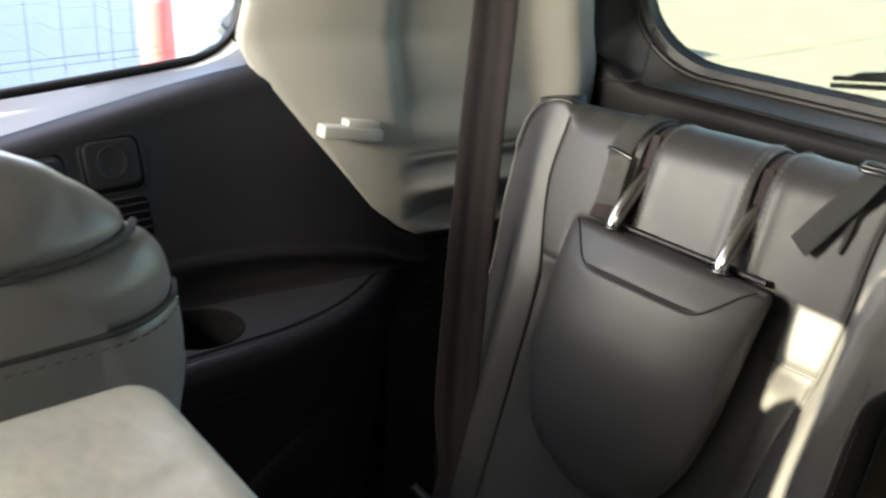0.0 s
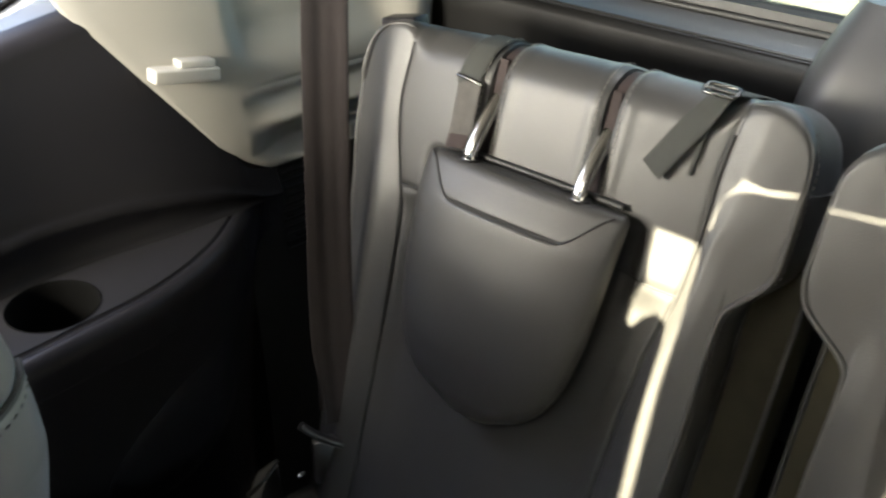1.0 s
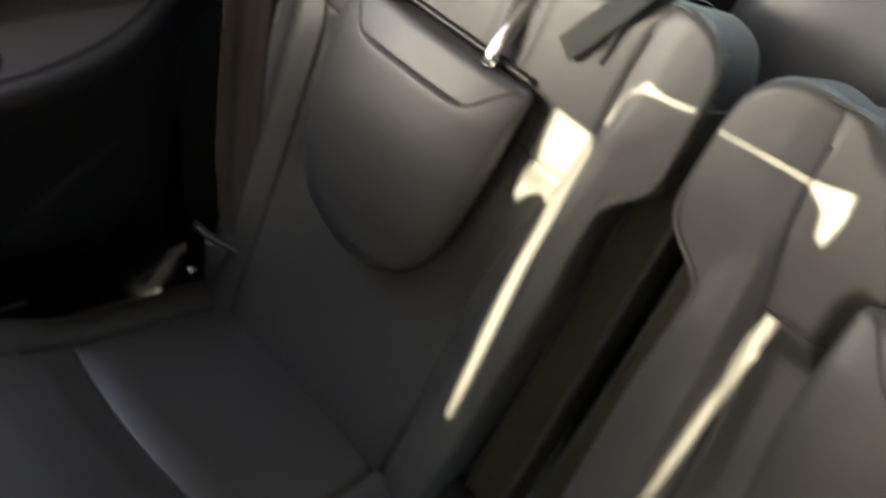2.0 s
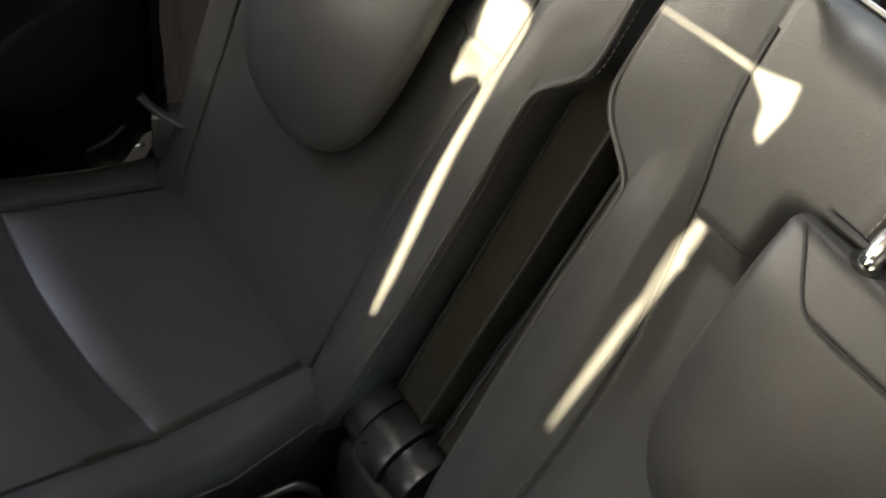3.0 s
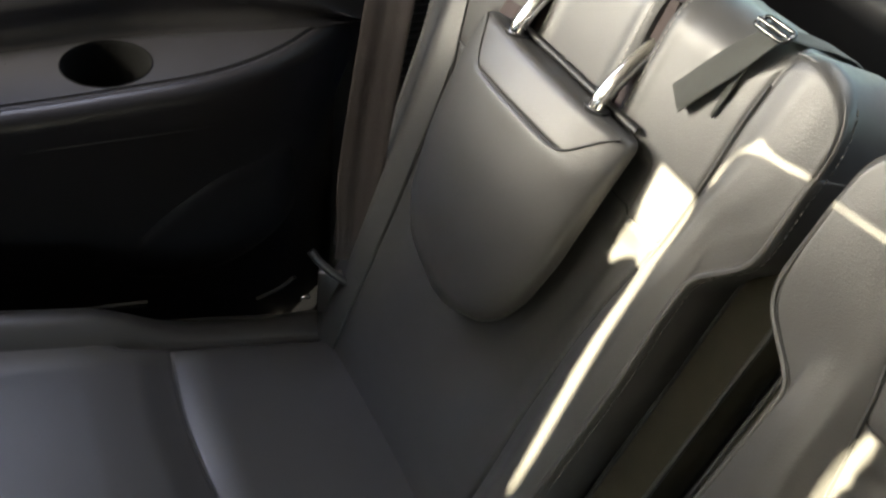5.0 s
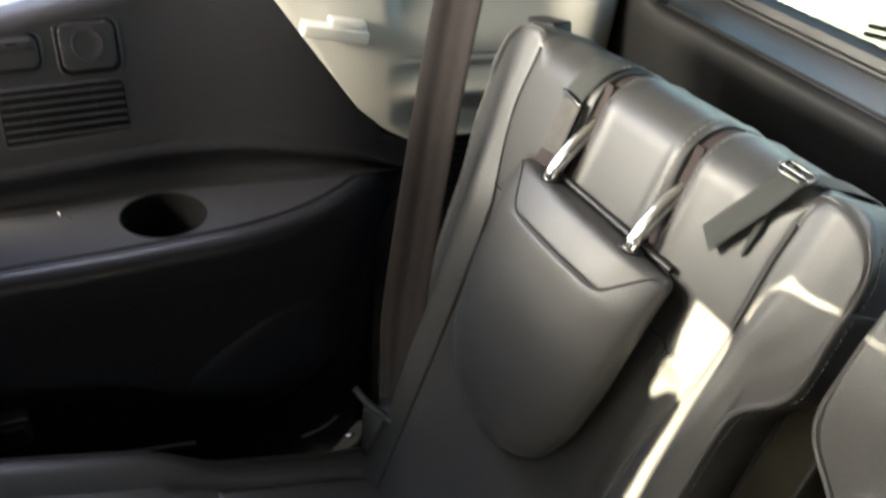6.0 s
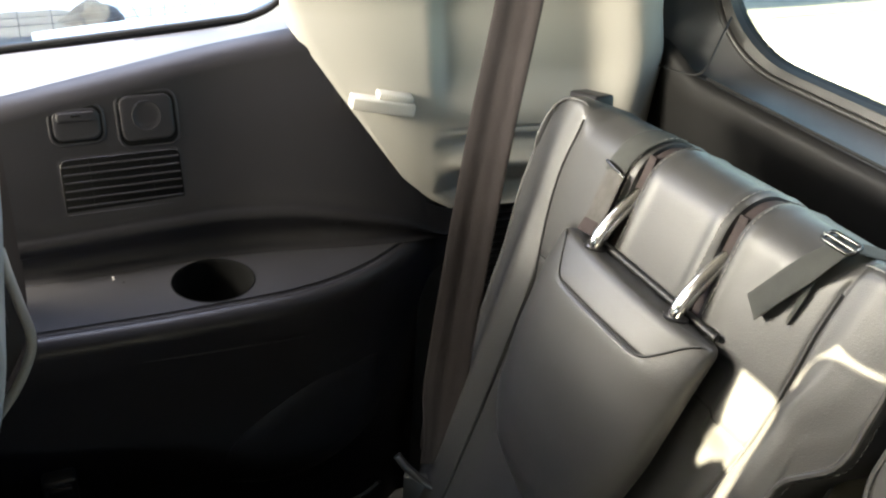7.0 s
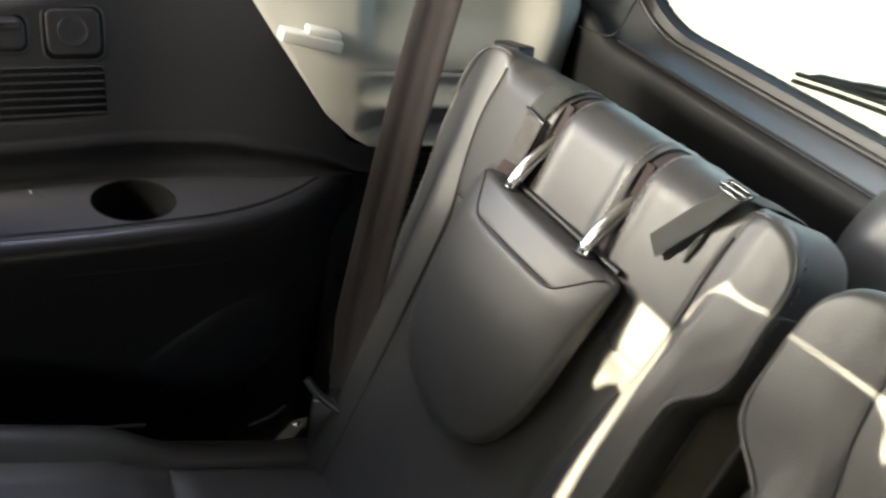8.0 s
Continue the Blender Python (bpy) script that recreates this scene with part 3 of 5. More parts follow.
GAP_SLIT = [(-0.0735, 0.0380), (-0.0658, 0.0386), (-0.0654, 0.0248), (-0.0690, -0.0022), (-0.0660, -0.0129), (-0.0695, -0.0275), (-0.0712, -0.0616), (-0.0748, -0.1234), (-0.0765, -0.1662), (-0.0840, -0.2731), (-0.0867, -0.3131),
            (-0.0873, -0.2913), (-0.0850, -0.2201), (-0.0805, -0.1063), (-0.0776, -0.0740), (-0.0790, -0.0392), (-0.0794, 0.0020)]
SUN_GAPS = [GAP_WIDE, GAP_ARCH, GAP_FLAG, GAP_SLIT]
prism("ceiling", [(-1.0, -2.3), (0.78, -2.3), (0.78, 1.36), (-1.0, 1.36)], [[(-0.55, -0.46), (0.30, -0.46), (0.30, 0.25), (-0.55, 0.25)]],
      lambda a, b, d: (a, b, ROOF + d), 0.02, HEADLINER, "beige fabric headliner over the cabin", "ceiling")
prism("sun_mask", [(-0.56, -0.47), (0.31, -0.47), (0.31, 0.26), (-0.56, 0.26)], SUN_GAPS, lambda a, b, d: (a, b, ROOF - 0.002 + d), -0.002, SUN_MASK, "unseen added cloth mask whose gaps shape the sun patches", "blind")
# body side on the far side of the camera: a window, and an opening added for light
prism("wall_east", [(-2.3, 0.6), (1.36, 0.6), (1.36, 1.98), (-2.3, 1.98)],
      [[(-1.9, 1.42), (-0.95, 1.42), (-0.95, 1.86), (-1.6, 1.86)], [(0.18, 0.92), (0.54, 0.92), (0.60, 1.00), (0.60, 1.24), (0.18, 1.24)]],
      lambda a, b, d: (0.72 + d, a, b), 0.05, PLASTIC, "dark plastic-trimmed body side with an unseen opening added for light", "wall")
prism("wall_south", [(-1.0, 0.6), (0.78, 0.6), (0.78, 1.98), (-1.0, 1.98)], [[(-0.85, 1.25), (0.62, 1.25), (0.5, 1.88), (-0.73, 1.88)]],
      lambda a, b, d: (a, -2.3 + d, b), 0.05, PLASTIC, "dark dashboard wall under the windscreen opening", "wall")
# body side with the quarter window: the door part lies out of sight behind the second-row seat
Q_WIN = [(0.24, 1.445), (0.42, 1.457), (0.56, 1.467), (0.612, 1.472), (0.646, 1.486), (0.667, 1.512), (0.675, 1.56), (0.668, 1.62), (0.62, 1.74), (0.58, 1.80), (0.24, 1.82)]
prism("wall_west", [(-2.3, 0.6), (1.36, 0.6), (1.36, 1.98), (-2.3, 1.98)], [Q_WIN, [(-0.95, 1.40), (0.06, 1.43), (0.06, 1.86), (-0.75, 1.86)]],
      lambda a, b, d: (-0.975 - d, a, b), 0.009, PLASTIC, "black painted body side behind the interior trim", "wall")
# unseen thick panel added outside the door window, its deep reveal blocks stray sun
prism("door_sun_block", [(-2.3, 0.6), (0.16, 0.6), (0.16, 1.98), (-2.3, 1.98)], [[(-0.95, 1.40), (0.06, 1.43), (0.06, 1.86), (-0.75, 1.86)]],
      lambda a, b, d: (-1.008 - d, a, b), 0.09, PLASTIC, "unseen black panel round the door window, added to block sun", "door")


# ---- side trim with shelf, vent and buttons ----
EDGE_Y = [0.25, 0.30, 0.446, 0.591, 0.64, 0.685, 0.73, 0.766, 0.80, 0.83]
EDGE_X = [-0.716, -0.716, -0.711, -0.713, -0.722, -0.737, -0.760, -0.786, -0.808, -0.835]
SHELF_Z = 1.202


def edge_x(y):
    return soft(y, EDGE_Y, EDGE_X, 0.012)


def wall_x(y, z):
    return -0.858 - 0.30 * (z - 1.273) + 0.035 * step(y, 0.52, 0.78)


def wall_top(y):
    return 1.400 + 0.17 * (y - 0.31)


def on_wall(y, z, off=0.0):
    return Vector((wall_x(y, z) + off * 0.958, y, z + off * 0.287))


def pillar_start(z):
    return soft(z, [1.235, 1.245, 1.283, 1.383, 1.465, 1.50, 1.53, 1.62, 1.80, 1.98], [0.85, 0.822, 0.775, 0.706, 0.652, 0.640, 0.645, 0.66, 0.62, 0.60], 0.006)


side_trim = empty("side_trim", "black plastic side trim panel with shelf and cup holder", "trim panel", kind="structure", at=(-0.8, 0.55, 0.62))
rows = []
for y in np.linspace(0.302, 0.875, 90):
    e = edge_x(min(y, 0.83))
    zt = wall_top(y)
    back = min(-0.822 + 0.035 * step(y, 0.52, 0.78), e - 0.012)
    prof = [(e - 0.10, 0.62), (e - 0.075, 0.85), (e - 0.045, 1.0), (e - 0.018, 1.10), (e - 0.006, 1.145), (e - 0.001, 1.165)]
    prof += [(e - 0.017 + 0.018 * math.cos(radians(g)), SHELF_Z - 0.0215 + 0.018 * math.sin(radians(g))) for g in (-12, 2, 16, 30, 44, 58, 72, 84)]
    prof += [(e - 0.0190, SHELF_Z - 0.0042), (e - 0.0220, SHELF_Z - 0.0056), (e - 0.0245, SHELF_Z - 0.0044), (e - 0.0262, SHELF_Z - 0.0034), (e - 0.028, SHELF_Z - 0.0032)]
    rows.append([(x, y - 0.75 * max(0, 1.186 - z) * (1 - step(y, 0.302, 0.52)), z) for x, z in prof])
lower = mesh_ob("lower_panel", *grid(rows), PLASTIC, side_trim)
# shelf top with the hole of the cup holder
CUP = (-0.7905, 0.512, 0.0505)
ys = list(np.linspace(0.302, 0.805, 60))
outline = [(edge_x(y) - 0.0255, y) for y in ys] + [(-0.842, 0.815)] + [(-0.858, y) for y in np.linspace(0.80, 0.302, 30)]
hole = [(CUP[0] + CUP[2] * math.cos(2 * math.pi * k / 48), CUP[1] + CUP[2] * 0.98 * math.sin(2 * math.pi * k / 48)) for k in range(48)]
shelf = prism("shelf", outline, [hole], lambda a, b, d: (a, b, SHELF_Z - 0.002 + d), -0.004, PLASTIC_SHELF, "", "")
for key in ("label", "category", "kind"):
    if key in shelf:
        del shelf[key]
shelf.parent, shelf.matrix_parent_inverse = side_trim, Matrix.Translation(side_trim.location).inverted()
well = []
for r, z in ((0.0520, SHELF_Z - 0.003), (0.0516, SHELF_Z - 0.0014), (0.0508, SHELF_Z - 0.0010), (0.0500, SHELF_Z - 0.0018), (0.0490, SHELF_Z - 0.006), (0.046, 1.16), (0.043, 1.125), (0.040, 1.118), (0.001, 1.118)):
    well.append([(CUP[0] + r * math.cos(2 * math.pi * k / 48), CUP[1] + 0.98 * r * math.sin(2 * math.pi * k / 48), z) for k in range(48)])
# well coloured near-black, its inner shade put into the colour
mesh_ob("cup_holder", *grid(well, True), GAP, side_trim, "round black cup holder")
# wall above the shelf, with its ridge and the sill under the window
rows = []
for y in list(np.linspace(0.302, 0.60, 50)) + list(np.linspace(0.602, 0.85, 200)) + [0.855, 0.865, 0.875]:
    zt = wall_top(y)
    prof = []
    foot = wall_x(y, 1.205) - 0.017
    zr = soft(y, [0.3, 0.40, 0.54, 0.646, 0.707, 0.77, 0.81, 0.825, 0.88], [1.255, 1.258, 1.262, 1.260, 1.251, 1.233, 1.213, 1.204, 1.200], 0.010)
    k = min(1, max(0.02, (zr - SHELF_Z) / 0.052))
    prof += [(foot + 0.0135, SHELF_Z - 0.0026), (foot + 0.0105, SHELF_Z - 0.0014), (foot + 0.0075, SHELF_Z + 0.0006), (foot + 0.0045, SHELF_Z + 0.0045 * k), (foot + 0.0025, SHELF_Z + 0.011 * k), (foot + 0.0015, SHELF_Z + 0.020 * k), (foot + 0.0020, SHELF_Z + 0.030 * k)]
    cx, cz, rr = wall_x(y, zr) - 0.013 * k, zr - 0.012 * k, 0.019 * k
    prof += [(cx + rr * math.cos(radians(g)), cz + rr * math.sin(radians(g))) for g in (-25, -10, 5, 20, 35, 50)]
    z0 = max(prof[-1][1] + 0.004, zr + 0.010)
    for z in np.linspace(z0, wall_top(y) - 0.02, 11):
        prof.append((wall_x(y, z) + 0.002 * k * math.exp(-(z - z0) / 0.01), z))
    for k, a in enumerate(np.linspace(10, 78, 8)):
        r = 0.035
        prof.append((wall_x(y, zt - 0.02) - r * (1 - math.cos(radians(a))), zt - 0.02 + 0.9 * r * math.sin(radians(a))))
    x0, z0 = prof[-1]
    zw = soft(y, [0.2, 0.42, 0.56, 0.62, 0.66, 0.70, 0.90], [1.438, 1.450, 1.460, 1.467, 1.488, 1.535, 1.80], 0.016)
    prof += [(x0 + (-0.965 - x0) * q, z0 + (max(zw, z0) - z0) * q**1.3) for q in (0.3, 0.6, 0.85, 1)]
    prof.append((-0.99, max(zw, z0) - 0.01))
    rows.append([(x - 0.06 * step(y - pillar_start(max(z, 1.24)), 0.012, 0.03), y, z) for x, z in prof])
mesh_ob("upper_panel", *grid([row[:-5] for row in rows]), PLASTIC, side_trim)
mesh_ob("window_sill", *grid([row[-6:] for row in rows]), PLASTIC_SILL_LIT, side_trim, "smooth black rolled sill under the window")


def frame_ring(w, h, r, t, rise):
    """A raised rounded rim, in panel coordinates."""
    loops = [(-0.003, -0.001), (0.0, rise * 0.6), (0.0012, rise), (t - 0.0012, rise), (t, rise * 0.6), (t + 0.0006, 0.0008)]
    return [[(p, q, o) for p, q in rounded(w - 2 * i, h - 2 * i, max(0.002, r - i))] for i, o in loops]


def plate(w, h, r, levels):
    """A stepped rounded plate: pairs of inset and height."""
    return [[(p, q, o) for p, q in rounded(w - 2 * i, h - 2 * i, max(0.001, r - i))] for i, o in levels]


def panel_item(name, yc, zc, rings, mat, parent, label="", cap=True):
    rr = [[on_wall(yc + a, zc + b, o) for a, b, o in ring] for ring in rings]
    v, f = grid(rr, True)
    if cap:
        n = len(rr[0])
        f.append(tuple(range((len(rr) - 1) * n, len(rr) * n)))
    return mesh_ob(name, v, f, mat, parent, label)


vent = panel_item("air_vent", 0.429, 1.305, frame_ring(0.142, 0.076, 0.011, 0.0020, 0.0003), PLASTIC, side_trim, "black louvred air vent", False)
# flat black plate painting the shade between the slats, without real depth
panel_item("vent_shade", 0.429, 1.305, plate(0.138, 0.072, 0.009, ((0.0, 0.0002), (0.001, 0.0005))), GAP, vent)
up, out = Vector((-0.287, 0, 0.958)), Vector((0.958, 0, 0.287))
for k in range(7):
    z = 1.2775 + 0.0092 * k
    a, b_ = on_wall(0.362, z, 0.0016), on_wall(0.496, z, 0.0016)
    rows_ = []
    for q in (0, 0.5, 1):
        p = a.lerp(b_, q)
        rows_.append([p + up * c + out * d for c, d in ((-0.0014, -0.0020), (-0.0012, -0.0006), (0.0006, -0.0004), (0.0010, -0.0008), (0.0010, -0.0020))])
    mesh_ob("slat", *grid(rows_, True, True), PLASTIC, vent)
for y in (0.393, 0.463):
    mesh_ob("divider", *tube([on_wall(y, 1.272, -0.0004), on_wall(y, 1.338, -0.0004)], 0.0010, 6), PLASTIC, vent)
a = panel_item("light_switch", 0.386, 1.379, frame_ring(0.061, 0.045, 0.013, 0.0018, 0.0011), PLASTIC, side_trim, "small framed black switch", False)
panel_item("switch_gap", 0.386, 1.379, plate(0.058, 0.042, 0.012, ((0.0, 0.0002), (0.001, 0.0005))), GAP, a)
panel_item("rocker", 0.386, 1.379, plate(0.052, 0.035, 0.010, ((0.0, 0.0004), (0.0006, 0.0009), (0.0025, 0.0013), (0.006, 0.0014))), PLASTIC, a)
panel_item("rocker_step", 0.386, 1.3875, plate(0.043, 0.011, 0.004, ((0.0, 0.0013), (0.0008, 0.0022), (0.0025, 0.0025))), PLASTIC, a)
panel_item("rocker_notch", 0.386, 1.3885, plate(0.011, 0.0026, 0.001, ((0.0, 0.0024), (0.0004, 0.0028))), GAP, a)
b = panel_item("socket", 0.466, 1.378, frame_ring(0.071, 0.063, 0.014, 0.0018, 0.0011), PLASTIC, side_trim, "framed black socket with round cover", False)
panel_item("socket_gap", 0.466, 1.378, plate(0.068, 0.060, 0.013, ((0.0, 0.0002), (0.001, 0.0005))), GAP, b)
panel_item("cover", 0.4655, 1.3800, plate(0.061, 0.051, 0.010, ((0.0, 0.0004), (0.0006, 0.0010), (0.002, 0.0014), (0.005, 0.0015))), PLASTIC, b)
panel_item("cap", 0.4655, 1.3815, [[(r * math.cos(2 * math.pi * k / 28), r * math.sin(2 * math.pi * k / 28), o) for k in range(28)] for r, o in ((0.0178, 0.0013), (0.0174, 0.0021), (0.0166, 0.0023), (0.0158, 0.0019), (0.010, 0.0017))], PLASTIC, b)
# lines and pocket of the lower panel
line = [(edge_x(y) - 0.004 - 0.01 * (y - 0.35), y, 1.155 - 0.06 * (y - 0.35)) for y in np.linspace(0.33, 0.62, 30)]
mesh_ob("trim_line", *tube(line, 0.0007, 6), PLASTIC, lower)
mark = box("dust_mark", (-0.004, -0.0012, 0), (0.004, 0.0012, 0.0006), CREAM, shelf, "", 0.0003, 1)
mark.matrix_parent_inverse = Matrix.Identity(4)
mark.location = (-0.832, 0.400, SHELF_Z - 0.002)
pocket = smooth_line([(0.497, 0.880), (0.514, 0.95), (0.560, 1.00), (0.62, 1.040), (0.68, 1.042), (0.735, 1.030), (0.748, 0.96), (0.75, 0.88), (0.66, 0.85), (0.56, 0.855)], 40)


def panel_x(y, z):
    return edge_x(y) + soft(z, [0.62, 0.85, 1.0, 1.10], [-0.10, -0.075, -0.045, -0.018], 0.01)


rowsp = [[(panel_x(y, z) - 0.004, y, z) for y, z in pocket]]
for ins, rise in ((0.002, 0.000), (0.010, 0.003), (0.022, 0.0055), (0.05, 0.007)):
    cy, cz = 0.63, 0.95
    inset_row = [(y + (cy - y) * ins * 8, z + (cz - z) * ins * 8) for y, z in pocket]
    rowsp.append([(panel_x(y, z) + rise, y, z) for y, z in inset_row])
v, f = grid(rowsp, True)
f.append(tuple(range(len(v) - len(pocket), len(v))))
mesh_ob("wheel_house_cover", v, f, PLASTIC, side_trim, "dull black wheel-house cover")
strip = smooth_line([(-0.70, 0.20, 0.955), (-0.70, 0.355, 0.930), (-0.70, 0.45, 0.915), (-0.70, 0.505, 0.905)], 20)
mesh_ob("sill_strip", *ribbon(strip, 0.011, 0.004, (0.3, 0, 1)), TAILGATE, side_trim, "dull grey strip")
lug = smooth_line([(-0.672, 0.640, 0.890), (-0.670, 0.668, 0.900), (-0.668, 0.690, 0.918)], 8)
mesh_ob("cover_lip", *ribbon(lug, 0.014, 0.004, (0.5, 0.3, 1)), PLASTIC_DARK, side_trim)
catch = empty("panel_catch", "small black latch on the side trim", "latch", at=(-0.735, 0.30, 0.985))
box("catch_body", (-0.748, 0.283, 0.955), (-0.722, 0.322, 0.998), PLASTIC_GLOSS, catch, "", 0.005)
box("catch_tab", (-0.724, 0.289, 0.978), (-0.716, 0.316, 0.992), PLASTIC, catch, "", 0.003)
# pale moulding at the shelf's end, towards the door
door_trim = empty("door_frame_trim", "beige plastic door-frame moulding beside the shelf", "trim", kind="structure", at=(-0.75, 0.27, 0.62))
edge = smooth_line([(-0.74, 0.288, 1.31), (-0.728, 0.292, 1.285), (-0.722, 0.297, 1.255), (-0.718, 0.303, 1.212), (-0.714, 0.296, 1.185), (-0.712, 0.275, 1.146), (-0.712, 0.240, 1.10), (-0.712, 0.19, 1.03)], 40)
mesh_ob("edge_moulding", *tube(edge, 0.0055, 12), BEIGE, door_trim)
v, f = grid([[(-0.75, p.y - 0.004, p.z) for p in edge], [(-0.735, p.y - 0.006, p.z) for p in edge], [(-0.735, p.y - 0.09, p.z - 0.01) for p in edge], [(-0.80, p.y - 0.12, p.z - 0.01) for p in edge]])
mesh_ob("inner_face", v, f, BEAD, door_trim, "grey inner face")
box("door_seal", (-0.745, 0.248, 1.215), (-0.722, 0.283, 1.262), RUBBER, door_trim, "", 0.006)


# ---- rear pillar ----
pillar = empty("rear_pillar", "beige plastic rear pillar trim", "pillar", kind="structure", at=(-0.83, 0.9, 0.62))
rows = []
for z in list(np.linspace(1.240, 1.44, 110)) + list(np.linspace(1.446, 1.97, 40)):
    ys = pillar_start(z)
    lean = 0.12 * max(0, z - 1.5)
    p0 = Vector((wall_x(ys, min(z, 1.5)) + 0.0025 + 0.2 * max(0, z - 1.5), ys, z))
    cy = max(0.812, ys + 0.012)
    c = Vector((min(p0.x + 0.33 * (cy - ys), -0.838 + lean + 0.03 * (1 - step(z, 1.30, 1.46))), cy, z))
    e = Vector((-0.785 + lean, 1.085 - 0.24 * max(0, z - 1.45) - 0.10 * max(0, 1.42 - z), z))
    row = [p0 + Vector((-0.014, -0.002, 0)), p0 + Vector((-0.004, -0.001, 0)), p0 + Vector((0.0, 0.004, 0))]
    for q in np.linspace(0.06, 1, 16):
        p = p0.lerp(c, q)
        p.x += 0.006 * math.sin(math.pi * q) * step(z, 1.26, 1.40)
        row.append(p)
    # behind a fold the panel is set back for the belt, and ends below on a ledge
    back_set = step(z, 1.362, 1.424)
    foot = soft(z, [1.24, 1.250, 1.262, 1.280, 1.297, 1.306, 1.313, 1.330, 1.344], [0.004, -0.020, -0.030, -0.014, 0.008, 0.012, 0.002, -0.010, 0.0], 0.003)
    foot -= 0.003 * math.exp(-(((z - 1.348) / 0.0028) ** 2))
    for q in list(np.linspace(0.02, 0.14, 12)) + list(np.linspace(0.17, 1, 26)):
        p = c.lerp(e, q)
        away = p.y - c.y
        hold = 1 - step(q, 0.78, 0.97)
        p.x -= (0.013 + 0.006 * q) * back_set * step(away, -0.004, 0.026) * hold
        p.x += foot * step(away, -0.01 + 0.25 * max(0, 1.33 - z), 0.060 + 0.25 * max(0, 1.33 - z)) * hold
        p.x += 0.020 * step(q, 0.84, 0.98)
        row.append(p)
    row += [e + Vector((0.0195, 0.012, 0)), e + Vector((0.016, 0.026, 0)), e + Vector((0.006, 0.040, 0)), e + Vector((-0.012, 0.049, 0)), e + Vector((-0.05, 0.052, 0))]
    rows.append(row)
mesh_ob("pillar_panel", *grid(rows), BEIGE, pillar)
clip = smooth_line([(-0.806, 0.966, 1.324), (-0.803, 0.938, 1.310), (-0.803, 0.936, 1.300), (-0.803, 0.950, 1.291), (-0.800, 0.985, 1.312)], 20)
mesh_ob("belt_clip", *tube(clip, 0.0045, 8), BEIGE, pillar, "beige looped belt clip")
low = rows[0]
mesh_ob("pillar_lower_lip", *grid([low, [Vector((p[0] - 0.02, p[1], p[2] - 0.012)) for p in low]]), BEIGE, pillar)
vent_low = empty("cargo_side_panel", "black ribbed plastic panel under the pillar", "trim panel", kind="structure", at=(-0.83, 0.95, 0.62))
rows = []
for z in np.linspace(0.61, 1.245, 14):
    rows.append([(-0.848, 0.815, z), (-0.838, 0.85, z), (-0.83, 0.95, z), (-0.82, 1.05, z), (-0.80, 1.14, z), (-0.82, 1.17, z)])
mesh_ob("panel_sheet", *grid(rows), PLASTIC_DARK, vent_low)
for k in range(12):
    z = 1.225 - 0.012 * k
    mesh_ob("rib", *tube([(-0.834, 0.87, z), (-0.828, 0.92, z), (-0.823, 0.98, z)], 0.003, 6), PLASTIC_GLOSS, vent_low)
# coat hook
hook = empty("coat_hook", "cream plastic coat hook on the beige pillar", "hook", at=(-0.82, 0.74, 1.39))
hm = Matrix.Translation((-0.828, 0.743, 1.393)) @ Matrix.Rotation(radians(-10), 4, "X") @ Matrix.Rotation(radians(-8), 4, "Z")
box("hook_bar", (-0.012, -0.041, -0.011), (0.012, 0.041, 0.005), CREAM, hook, "", 0.0025, 3, hm)
box("hook_tongue", (-0.014, -0.008, 0.0045), (0.006, 0.038, 0.0135), CREAM, hook, "", 0.0025, 3, hm)
box("hook_plate", (-0.02, -0.036, -0.007), (-0.008, 0.036, 0.003), CREAM, hook, "", 0.003, 2, hm)


# ---- seat belt ----
belt = empty("seat_belt", "brown-grey woven seat belt beside the seat", "seat belt", at=(-0.60, 0.72, 0.95))
web = smooth_line([(-0.588, 0.728, 1.005), (-0.594, 0.735, 1.04), (-0.606, 0.746, 1.10), (-0.622, 0.764, 1.2), (-0.648, 0.800, 1.4), (-0.690, 0.852, 1.6), (-0.75, 0.91, 1.85), (-0.78, 0.93, 1.96)], 60)
mesh_ob("webbing", *ribbon(web, [0.030 + 0.022 * step(p.z, 1.02, 1.11) for p in web], 0.0016, (0.50, 0.86, -0.12), 0.0013), WEB, belt)
fold = smooth_line([(-0.604, 0.722, 1.018), (-0.612, 0.729, 1.06), (-0.620, 0.742, 1.10), (-0.626, 0.752, 1.135)], 10)
mesh_ob("belt_fold", *ribbon(fold, [0.010, 0.010, 0.009, 0.009, 0.008, 0.007, 0.006, 0.004, 0.003, 0.002], 0.0014, (0.6, 0.7, 0.1), 0.001), WEB, belt)
guide = smooth_line([(-0.612, 0.690, 1.012), (-0.60, 0.700, 0.998), (-0.585, 0.716, 0.984), (-0.573, 0.730, 0.976), (-0.566, 0.736, 0.984), (-0.566, 0.735, 0.996)], 24)
mesh_ob("anchor_bracket", *tube(guide, 0.0055, 10), BEAD, belt, "dark grey anchor bracket")
box("anchor_plate", (-0.016, -0.006, -0.05), (0.016, 0.006, 0.02), STEEL, belt, "", 0.003, 2, Matrix.Translation((-0.597, 0.712, 0.965)) @ Matrix.Rotation(radians(60), 4, "Z"))
box("belt_buckle_tag", (-0.619, 0.680, 0.928), (-0.614, 0.692, 0.933), CHROME, belt, "small bright metal tag", 0.001, 1)


